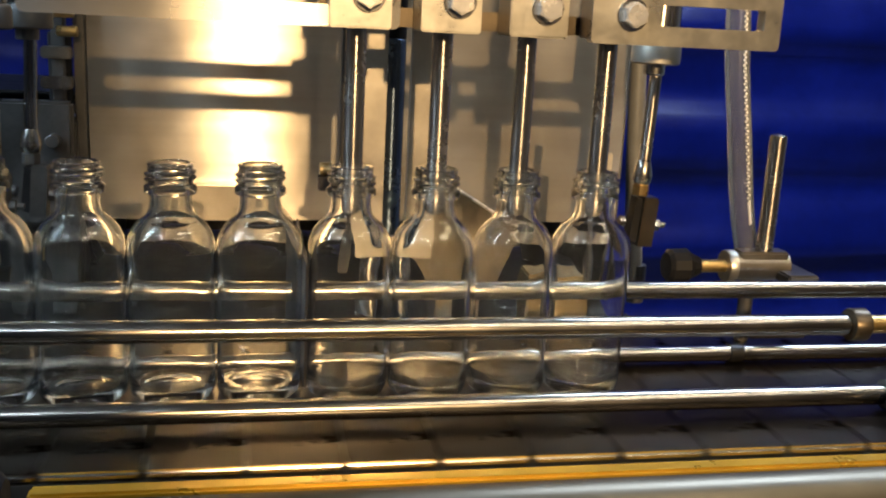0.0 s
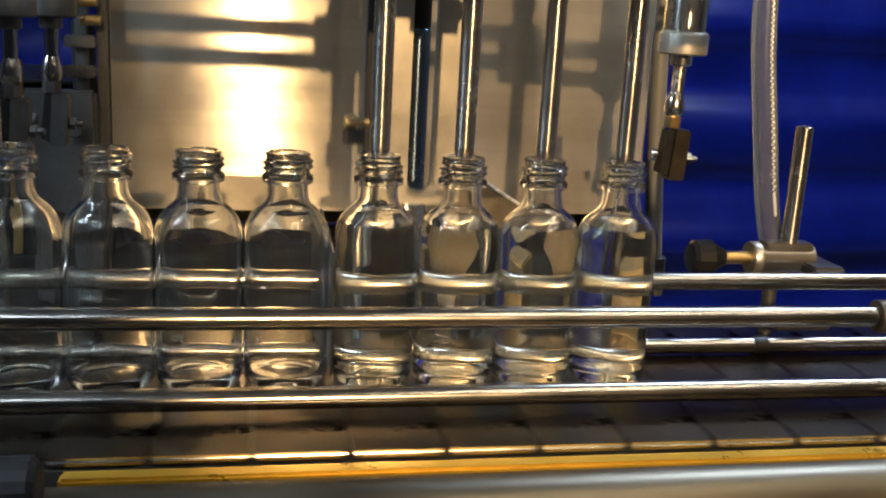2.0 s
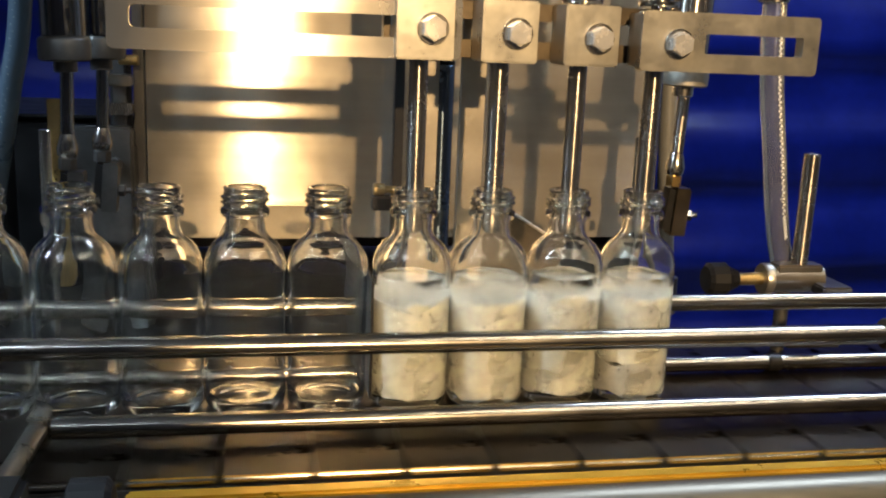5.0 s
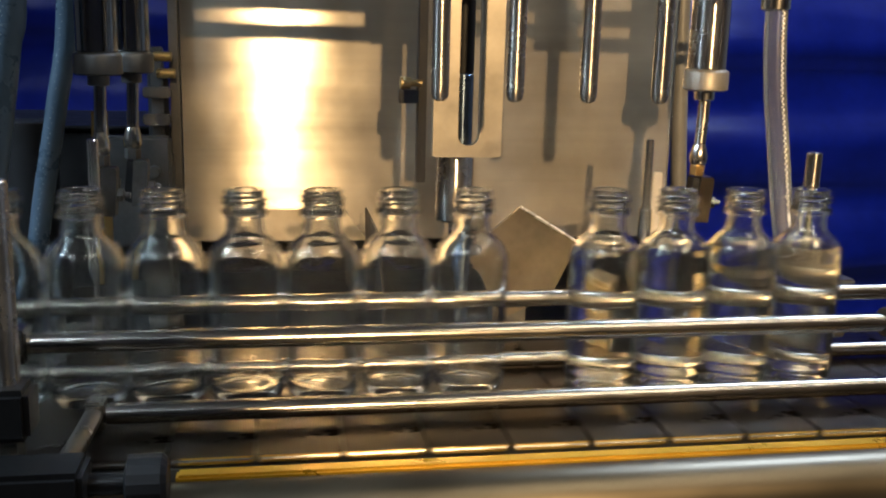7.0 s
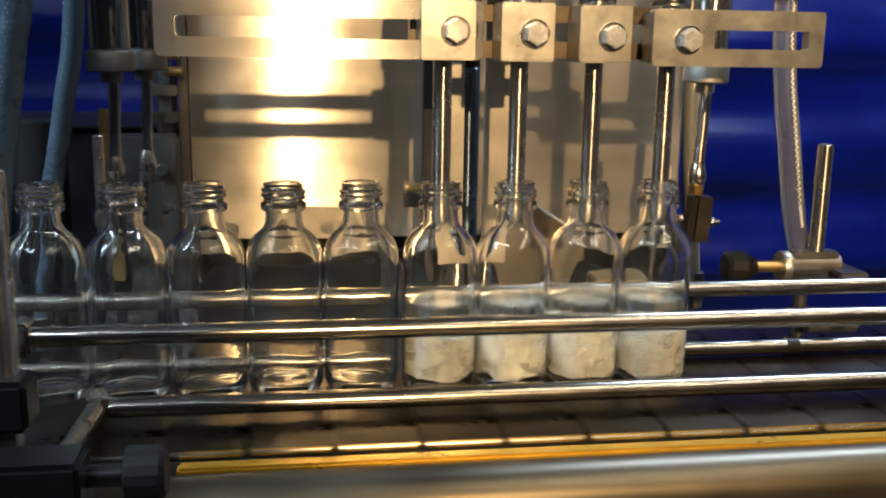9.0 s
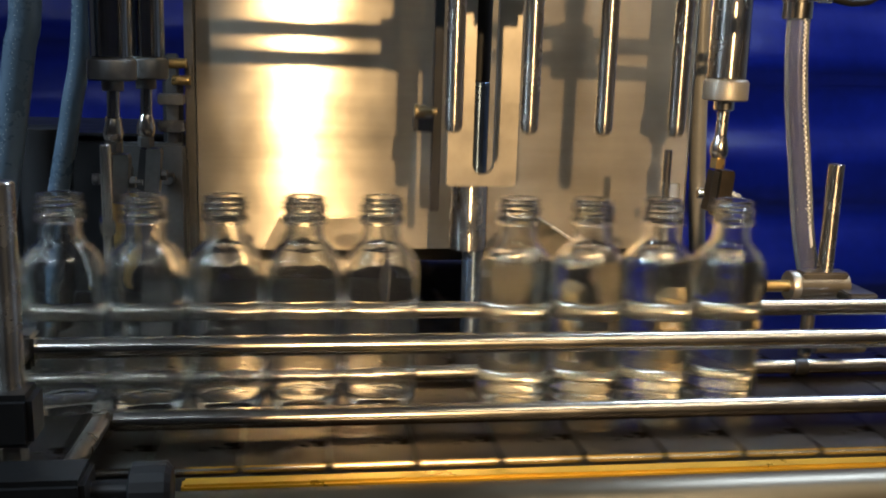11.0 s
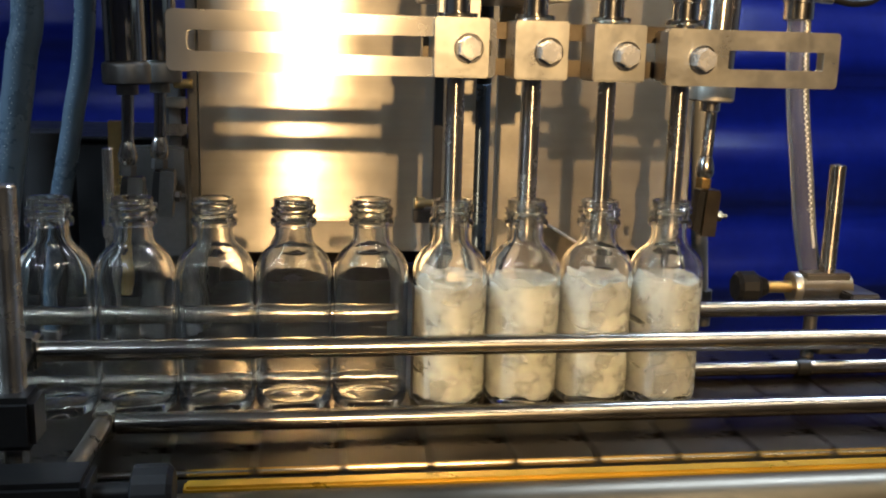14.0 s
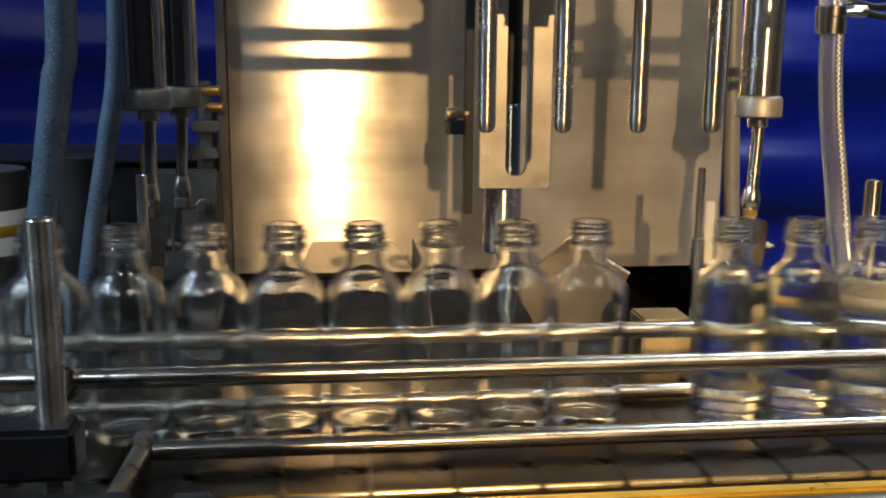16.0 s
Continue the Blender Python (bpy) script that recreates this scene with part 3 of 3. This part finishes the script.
def piston(at, dark, label):
    ob = holder("piston_rod", label, "piston rod", "gate pistons", at=at)
    # dark pistons likewise carry the left side's shade in their colours
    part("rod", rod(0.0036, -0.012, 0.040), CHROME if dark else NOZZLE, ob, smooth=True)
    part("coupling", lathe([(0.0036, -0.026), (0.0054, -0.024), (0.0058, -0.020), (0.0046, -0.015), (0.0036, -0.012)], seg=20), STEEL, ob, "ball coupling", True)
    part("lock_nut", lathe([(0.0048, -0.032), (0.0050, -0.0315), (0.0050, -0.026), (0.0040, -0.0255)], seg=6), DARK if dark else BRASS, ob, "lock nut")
    # the block's dark colour includes the shade that falls on it
    part("elbow", slab([(0.0000, -0.0615), (0.0088, -0.0615), (0.0098, -0.0345), (0.0088, -0.0325), (0.0010, -0.0325)], -0.006, 0.005), DARK if dark else SHADECRANK, ob, "metal crank block coloured for shade")
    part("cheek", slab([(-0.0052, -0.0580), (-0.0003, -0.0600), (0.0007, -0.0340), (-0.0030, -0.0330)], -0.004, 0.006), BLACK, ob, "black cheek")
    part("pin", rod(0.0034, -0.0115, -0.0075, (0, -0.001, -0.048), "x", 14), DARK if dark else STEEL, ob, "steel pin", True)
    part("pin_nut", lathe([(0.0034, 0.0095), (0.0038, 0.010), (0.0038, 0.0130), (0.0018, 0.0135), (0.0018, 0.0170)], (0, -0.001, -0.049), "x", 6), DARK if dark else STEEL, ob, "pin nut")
    return ob


CYL = air_cylinder((0.1834, 0.10, 0.148), 0.40, False, "polished steel air cylinder with a grey end cap")
PIS = piston((0.1834, 0.10, 0.135), False, "bright piston rod ending in a steel crank block")
CYL2 = air_cylinder((-0.1815, 0.12, 0.150), 0.40, True, "air cylinder beside the panel, coloured dark for shade")
CYL3 = air_cylinder((-0.168, 0.155, 0.150), 0.40, True, "air cylinder beside the panel, coloured dark for shade")
PIS2 = piston((-0.1815, 0.12, 0.137), True, "piston rod coloured dark for shade, ending in a crank block")
PIS3 = piston((-0.168, 0.155, 0.137), True, "piston rod coloured dark for shade, ending in a crank block")

gate_r = holder("gate_lever", "thin white and steel gate lever beside the filling station", "lever")
gate_r.location = (0.1475, 0.094, 0)
part("blade", box(-0.0016, 0.0018, -0.0090, -0.0035, 0.060, 0.098, 0.0006), GREYCAP, gate_r, "pale plastic blade")
part("hub", rod(0.0042, 0.055, 0.075), STEEL, gate_r, "steel hub", True)
part("spindle", rod(0.0026, 0.020, 0.118), STEEL, gate_r, "steel spindle", True)
gate_l = holder("gate_lever", "flat white plastic gate lever beside the queue", "lever")
gate_l.location = (-0.1805, 0.085, 0)
part("blade", box(0.0140, 0.0310, -0.0012, 0.0012, 0.030, 0.092, 0.0006), PALE, gate_l, "pale plastic blade")
part("hub", box(-0.004, 0.0155, -0.004, 0.004, 0.066, 0.074, 0.0008), STEEL, gate_l, "steel hub")
part("spindle", rod(0.0030, -0.03, 0.1165), STEEL, gate_l, "steel spindle", True)
finger = holder("gate_finger", "thin dark steel gate finger between two bottles", "gate finger")
part("finger", box(-0.0203, -0.0192, -0.012, 0.085, 0.002, 0.060, 0.0003), BLACK, finger)


# ---- hoses and valves ----
hose2 = holder("braided_hose", "grey braided hose behind the edge of the panel", "hose")
part("wall", tube([(0.2250, 0.26, 0.45), (0.2295, 0.26, 0.25), (0.2340, 0.26, 0.14), (0.2397, 0.26, 0.055), (0.2475, 0.26, -0.03)], 0.0065, 18), GREYHOSE, hose2, "grey hose wall", True)
part("end_fitting", rod(0.0072, -0.04, -0.01, (0.2485, 0.26, 0), "z", 18), DARK, hose2, smooth=True)
hose = holder("braided_hose", "clear braided plastic hose hanging beside the cylinder", "hose")
pts = [(0.197, 0.075, 0.42), (0.203, 0.070, 0.26), (0.2075, 0.066, 0.21), (0.2087, 0.065, 0.180), (0.2112, 0.064, 0.150), (0.2165, 0.063, 0.115), (0.2220, 0.062, 0.078), (0.2260, 0.061, 0.058), (0.2295, 0.060, 0.0455)]
part("wall", tube(pts, 0.0066, 20), PVC, hose, "cloudy clear hose wall", True)
bmb = bmesh.new()
for k in range(120):
    u = k / 119 * 5.6 + 1.0
    i = min(int(u), 6)
    p = Vector(pts[i]).lerp(Vector(pts[i + 1]), u - i)
    bmesh.ops.create_icosphere(bmb, subdivisions=1, radius=0.0008, matrix=Matrix.Translation(p + Vector((0.0010 + 0.0004 * (-1) ** k, -0.0064, 0))))
part("braid", bmb, WHITE, hose, "white braid threads")
part("ferrule", lathe([(0.0070, 0.196), (0.0085, 0.197), (0.0085, 0.206), (0.0092, 0.2065), (0.0092, 0.212), (0.0068, 0.213)], (0.2075, 0.066, 0), seg=24), STEEL, hose, "crimped steel ferrule", True)
part("clip_screw", rod(0.0022, 0.212, 0.222, (0, 0.060, 0.2085), "x", 12), STEEL, hose, "clip screw", True)
part("clip_band", lathe([(0.0071, 0.199), (0.0074, 0.1995), (0.0074, 0.2045), (0.0071, 0.205)], (0.2075, 0.0665, 0), seg=24), BRASS, hose, "hose clip band", True)
for k, (dz, dy) in enumerate(((0.0, 0.0), (0.006, 0.012))):
    cable = holder("air_line", "thin black air line with a bright push-in fitting", "air line", "thin air lines")
    part("line", tube([(0.224, 0.064 + dy, 0.2095 + dz), (0.242, 0.066 + dy, 0.207 + dz), (0.262, 0.075 + dy, 0.213 + dz), (0.29, 0.10 + dy, 0.24 + dz), (0.33, 0.16 + dy, 0.34)], 0.0021, 12), BLACK, cable, smooth=True)
    part("fitting", rod(0.0036, 0.2185, 0.2265, (0, 0.064 + dy, 0.2095 + dz), "x", 16), STEEL, cable, "bright fitting", True)

HOSE_A = [(-0.219, 0.10, 0.42), (-0.2216, 0.10, 0.2081), (-0.2267, 0.10, 0.1652), (-0.2343, 0.10, 0.1178), (-0.2393, 0.10, 0.0887), (-0.248, 0.105, 0.03), (-0.252, 0.11, -0.02)]
HOSE_B = [(-0.200, 0.16, 0.40), (-0.2041, 0.16, 0.198), (-0.2139, 0.16, 0.129), (-0.2244, 0.16, 0.075), (-0.233, 0.16, 0.02), (-0.236, 0.16, -0.02)]
for line, c, lab in ((HOSE_A, 0.0085, "thick blue-grey hose beside the machine"), (HOSE_B, 0.0064, "blue-grey hose behind the cylinders")):
    hs = holder("air_hose", lab, "hose", "air hoses")
    # tiny pale beads down the hose's front imitate the sparkle of its braid
    bmb = bmesh.new()
    for k in range(70):
        u = k / 69 * 4.0 + 0.8
        i = min(int(u), 5)
        p = Vector(line[i]).lerp(Vector(line[i + 1]), u - i)
        bmesh.ops.create_icosphere(bmb, subdivisions=1, radius=0.0003, matrix=Matrix.Translation(p + Vector((-0.0008 + 0.0006 * (-1) ** k, -c + 0.0001, 0))))
    part("braid", bmb, PALE, hs, "pale beads for the sparkle on the braid")
    part("wall", tube(line, c, 20), HOSEBLUE, hs, smooth=True)
    part("end_fitting", rod(c * 1.15, -0.012, 0.012, line[-1], "z", 20), DARK, hs, "dark end fitting", True)

valve = holder("valve_block", "dark valve block with bright metal fittings", "valve")
part("body", box(-0.185, -0.150, 0.205, 0.24, -0.03, 0.095, 0.002), DARK, valve)
for z, x in ((0.1590, -0.154), (0.1480, -0.152)):
    part("fitting", rod(0.0032, -0.006, 0.006, (x, 0.200, z), "x", 18), BRASS, valve, "brass fitting", True)
part("coil_plate", box(-0.1672, -0.1500, 0.196, 0.206, 0.1318, 0.1389, 0.001), SHADY, valve, "grey steel coil plate")
part("coil_plate", box(-0.1676, -0.1500, 0.194, 0.206, 0.1140, 0.1215, 0.0012), STEEL, valve, "polished steel coil plate")
part("coil", rod(0.0070, 0.105, 0.147, (-0.1590, 0.214, 0)), DEEP, valve, "dark round coil", True)
part("housing", box(-0.1925, -0.1500, 0.196, 0.2045, 0.0300, 0.1065, 0.002), DARK, valve, "grey cast housing")
part("cap_screw", rod(0.0042, 0.188, 0.1965, (-0.1610, 0, 0.083), "y", 18), DARK, valve, "round cap screw", True)
part("stem", box(-0.163, -0.155, 0.2065, 0.216, 0.09, 0.165, 0.001), DARK, valve)
part("plate", box(-0.196, -0.186, 0.17, 0.174, 0.01, 0.125, 0.0006), BRASS, valve, "dull brass plate")
motor = holder("motor_housing", "dark cylindrical motor housing with a pale band", "motor")
part("body", rod(0.030, -0.10, 0.103, (-0.318, 0.24, 0)), DARK, motor, smooth=True)
part("band", lathe([(0.0303, 0.045), (0.0306, 0.046), (0.0306, 0.075), (0.0303, 0.076)], (-0.318, 0.24, 0)), WHITE, motor, "pale label band", True)
part("stripe", lathe([(0.0307, 0.058), (0.0309, 0.0585), (0.0309, 0.0655), (0.0307, 0.066)], (-0.318, 0.24, 0)), GOLD, motor, "yellow stripe", True)
cabinet = holder("machine_cabinet", "black painted machine cabinet behind the hoses", "cabinet")
part("body", box(-0.45, -0.152, 0.32, 0.46, -0.12, 0.098, 0.003), DEEP, cabinet)
part("lid", box(-0.452, -0.150, 0.316, 0.464, 0.0985, 0.1015, 0.001), DEEP, cabinet, "dark folded lid")
can = holder("dark_canister", "dark round canister behind the hoses", "canister")
part("body", rod(0.018, -0.10, 0.112, (-0.250, 0.24, 0)), BLACK, can, smooth=True)


# ---- posts and clamps ----
def right_clamp():
    ob = holder("rail_clamp", "steel cross clamp with a black knob holding a post", "clamp")
    part("post", rod(0.0046, 0.040, 0.1157, (0.2326, 0.05, 0)), NOZZLE, ob, "bright steel post", True)
    part("cross_body", lathe([(0.006, 0.212), (0.0078, 0.213), (0.0078, 0.246), (0.006, 0.247)], (0, 0.05, 0.0435), "x", 28), SHADY, ob, "round clamp body", True)
    part("collar", lathe([(0.0085, 0.210), (0.0090, 0.2108), (0.0090, 0.2145), (0.0085, 0.2150)], (0, 0.05, 0.0435), "x", 28), SATIN, ob, "bright clamp collar", True)
    part("jaw", box(0.2165, 0.245, 0.044, 0.056, 0.0475, 0.0525, 0.001), SHADY, ob, "clamp jaw")
    part("thread", rod(0.0036, 0.194, 0.213, (0, 0.05, 0.0435), "x", 16), BRASS, ob, "brass thread", True)
    part("knob", lathe([(0.0075, 0.176), (0.0095, 0.178), (0.0098, 0.187), (0.0072, 0.190), (0.0050, 0.195)], (0, 0.05, 0.0435), "x", 12), BLACK, ob, "black grip knob")
    part("foot", box(0.238, 0.256, 0.030, 0.060, 0.0375, 0.0430, 0.001), DARK, ob, "dark clamp foot")
    part("stem", rod(0.004, -0.035, 0.038, (0.232, 0.062, 0)), DARK, ob, smooth=True)
    part("rail_stub", rod(0.0050, 0.228, 0.260, (0, 0.046, 0.008), "x"), DARK, ob, smooth=True)


right_clamp()


def end_knob():
    ob = holder("clamp_knob", "black grip knob clamping the lower front guide rail", "knob")
    part("grip", lathe([(0.0085, -0.071), (0.0112, -0.069), (0.0120, -0.060), (0.0110, -0.054), (0.0070, -0.051)], (0.2560, 0, 0.0050), "y", 16), BLACK, ob)
    part("thread", rod(0.0034, -0.052, -0.0462, (0.2560, 0, 0.0050), "y", 14), BRASS, ob, "brass thread", True)
    part("clamp_ring", lathe([(0.0050, 0.2505), (0.0072, 0.2512), (0.0072, 0.2608), (0.0050, 0.2615)], (0, -0.042, 0.0048), "x", 24), DARK, ob, "dark clamp ring", True)


end_knob()


def left_bracket():
    ob = holder("rail_bracket", "dark steel bracket and post holding the front guide rails", "bracket")
    part("post", rod(0.0056, -0.0110, 0.1215, (-0.184, -0.100, 0)), NOZZLE, ob, "bright steel post", True)
    part("arm", box(-0.235, -0.1735, -0.113, -0.093, 0.0215, 0.0425, 0.0025), DEEP, ob, "dark clamp arm")
    part("collar", box(-0.201, -0.1925, -0.034, -0.018, 0.0265, 0.0425, 0.0015), STEEL, ob, "square rail collar")
    part("rail_pin", rod(0.0035, -0.094, -0.026, (-0.197, 0, 0.034), "y", 16), DEEP, ob, smooth=True)
    part("lower_collar", box(-0.1665, -0.1580, -0.049, -0.035, -0.0022, 0.0125, 0.0015), STEEL, ob, "square rail collar")
    part("lower_pin", tube([(-0.1625, -0.046, 0.0058), (-0.1620, -0.080, 0.0085), (-0.1630, -0.116, 0.0100)], 0.0042, 16), SHADY, ob, "steel rod", True)
    part("lower_arm", box(-0.235, -0.1512, -0.135, -0.112, -0.0075, 0.0180, 0.0022), DEEP, ob, "dark clamp arm")
    part("grip", lathe([(0.0085, -0.1375), (0.0108, -0.1365), (0.0110, -0.1240), (0.0085, -0.1220)], (0, -0.120, 0.0072), "x", 18), BLACK, ob, "black knob")
    part("thread", rod(0.0045, -0.152, -0.137, (0, -0.120, 0.0072), "x", 14), DEEP, ob, "dark thread", True)


left_bracket()


# ---- what moves ----
def motions():
    # the chain runs on all the time
    way = ((0, -1.8181), (1.5, -1.6237), (3, -1.4339), (7, -0.9101), (10.5, -0.4521), (11, -0.3865), (12, -0.2539), (12.5, -0.1933), (14, 0.0), (14.5, 0.0660), (15, 0.1314), (16, 0.2625))
    walk(CHAIN_OB, [(t, pose(x, 0, 0)) for t, x in way])

    # bottles: four at a time
    leave = ((2.03, 0.0), (2.10, 0.014), (2.26, 0.035), (2.50, 0.074), (2.63, 0.0905), (3.0, 0.148), (3.5, 0.2065), (4.37, 0.320), (6.0, 0.53))
    enter = ((2.19, 0.0), (2.26, 0.006), (2.63, 0.0585), (2.89, 0.0945), (3.26, 0.146), (3.34, 0.154))

    def shift(t, table):
        if t <= table[0][0]:
            return 0.0
        for (a, x), (b, y) in zip(table, table[1:]):
            if t <= b:
                return x + (y - x) * (t - a) / (b - a)
        return table[-1][1] if table is enter else table[-1][1] + 0.13 * (t - table[-1][0])

    def at(j, t):
        c = 0
        x = slot_x(j)
        s = j
        while True:
            if s < 4:
                return x + shift(t - c * CYCLE, leave)
            rel = t - c * CYCLE
            if rel < 3.34:
                d = shift(rel, enter) / 0.154
                return x + (slot_x(s - 4) - x) * d
            s -= 4
            x = slot_x(s)
            c += 1

    stamps = {0.0, 16.0}
    for c in range(4):
        for t, _ in leave + enter:
            stamps.add(round(t + c * CYCLE, 3))
        for t in (2.0, 3.40, 4.3):
            stamps.add(round(t + c * CYCLE, 3))
    stamps = sorted(t for t in stamps if 0 <= t <= 16)
    for j, b in enumerate(BOTTLES):
        m = b.matrix_basis.copy()
        walk(b, [(t, Matrix.Translation((at(j, t) - m.translation.x, 0, 0)) @ m) for t in stamps])
    # liquid rises in each bottle while its nozzle fills it
    for j, q in enumerate(LIQUIDS):
        t0 = (j // 4) * CYCLE
        rows = [(t0 - 0.15, -0.085), (t0 + 0.2, -0.038), (t0 + 0.9, -0.008), (t0 + 1.5, 0.0), (t0 + 1.75, 0.0)]
        level = np.interp(0.0, [r[0] for r in rows], [r[1] for r in rows])
        keep = [(0.0, float(level))] + [r for r in rows if 0 < r[0] < 16] + [(16.0, 0.0)]
        walk(q, [(t, pose(0, 0, z)) for t, z in keep])

    # the filling head goes down and up
    head = ((1.72, 0.0), (1.89, 0.0150), (2.0, 0.0200), (2.10, 0.0340), (2.19, 0.047), (2.26, 0.0535), (2.42, 0.0630), (2.6, 0.0655), (3.30, 0.0655), (3.5, 0.0425), (3.63, 0.0290), (3.76, 0.0185), (3.83, 0.011), (3.95, 0.003), (4.06, 0.0))
    rows = [(0.0, 0.0)]
    for c in range(4):
        # after the first time the head starts down a little sooner
        rows += [(t + c * CYCLE - (0.08 if c and t > 3.2 else 0.0), z) for t, z in head if t + c * CYCLE < 16]
    rows.append((16.0, 0.0655))
    walk(HEAD, [(t, pose(0, 0, z)) for t, z in rows])

    # froth: rises and churns with the liquid, then settles
    rf = random.Random(9)
    for st, k, q in FROTHS:
        base = 0.0125 + 0.0118 * k
        low = -0.060 - 0.006 * k
        rest = pose(0, 0, low)
        seq = []
        for c in range(4):
            o = c * CYCLE
            spin = rf.uniform(0, 80)
            dx, dy = rf.uniform(-0.0004, 0.0004), rf.uniform(-0.0004, 0.0004)
            steps = []
            for r, top in ((-0.02, 0), (0.08, 0.012), (0.2, 0.022), (0.4, 0.040), (0.6, 0.048), (0.8, 0.060), (1.0, 0.068), (1.2, 0.080), (1.42 + 0.07 * k, 0.080), (1.56 + 0.09 * k, 0)):
                if top == 0 or (top < base - 0.012 and r < 1.3):
                    steps.append((o + r, rest))
                else:
                    z = min(base, top - 0.007) + rf.uniform(-0.0012, 0.0012)
                    steps.append((o + r, pose(dx, dy, z, rf.uniform(-3, 3), rf.uniform(-3, 3), spin + 50 * r)))
            seq += steps
        keep = [s for s in seq if 0 <= s[0] <= 16]
        early = [s for s in seq if s[0] < 0]
        walk(q, [(0.0, early[-1][1] if early else rest)] + [s for s in keep if s[0] > 0.03] + [(16.0, rest)])

    # gate cylinders swing a little while their pistons push the gates
    swing = ((0.0, -0.004), (0.5, -0.008), (0.9, -0.010), (1.4, -0.007), (1.9, -0.004), (2.3, 0.0), (2.9, 0.0), (3.4, -0.001), (3.9, -0.003))
    push = ((0.0, 0.0), (0.5, 0.012), (1.0, 0.024), (1.5, 0.033), (2.0, 0.034), (2.3, 0.033), (2.63, 0.022), (2.9, 0.012), (3.3, 0.005), (3.6, 0.0), (4.0, -0.002))

    def cycle_rows(table):
        out = []
        for c in range(4):
            out += [(t + c * CYCLE, v) for t, v in table if t + c * CYCLE < 15.9]
        last = float(np.interp(16.0 - 3 * CYCLE, [t for t, _ in table], [v for _, v in table]))
        return out + [(16.0, last)]

    for cyl, pis, amount in ((CYL, PIS, 1.0), (CYL2, PIS2, -0.7), (CYL3, PIS3, -0.7)):
        base, low = cyl.location.copy(), pis.location.copy()
        tilt = {}
        for t, v in cycle_rows(swing):
            tilt[t] = v * amount
        times, vals = list(tilt), list(tilt.values())
        walk(cyl, [(t, pose(base.x + v, base.y, base.z, 0, -math.degrees(v / 0.35), 0)) for t, v in tilt.items()])
        walk(pis, [(t, pose(low.x + float(np.interp(t, times, vals)), low.y, low.z - 0.030 + v, 0, 2, 0)) for t, v in cycle_rows(push)])
    turn = ((0.0, 104), (0.9, 104), (1.30, 40), (1.58, 30), (1.78, 90), (2.4, 104), (3.2, 100), (3.45, 40), (3.6, 20), (3.75, 40), (3.95, 104))
    once = ((0.0, 78), (0.9, 70), (1.35, 8), (2.1, 10), (2.4, 70), (3.6, 78))
    for gate, amount, turn in ((gate_r, 1.0, once), (gate_l, 1.0, turn)):
        home = gate.location.copy()
        walk(gate, [(t, pose(home.x, home.y, home.z, 0, 0, v * amount)) for t, v in cycle_rows(turn)])
    # the finger holds the queue back and draws away while it moves on
    out = ((0.0, 0.0), (2.10, 0.0), (2.2, 0.10), (3.34, 0.10), (3.48, 0.0))
    walk(finger, [(t, pose(0, v, 0)) for t, v in cycle_rows(out)])


motions()
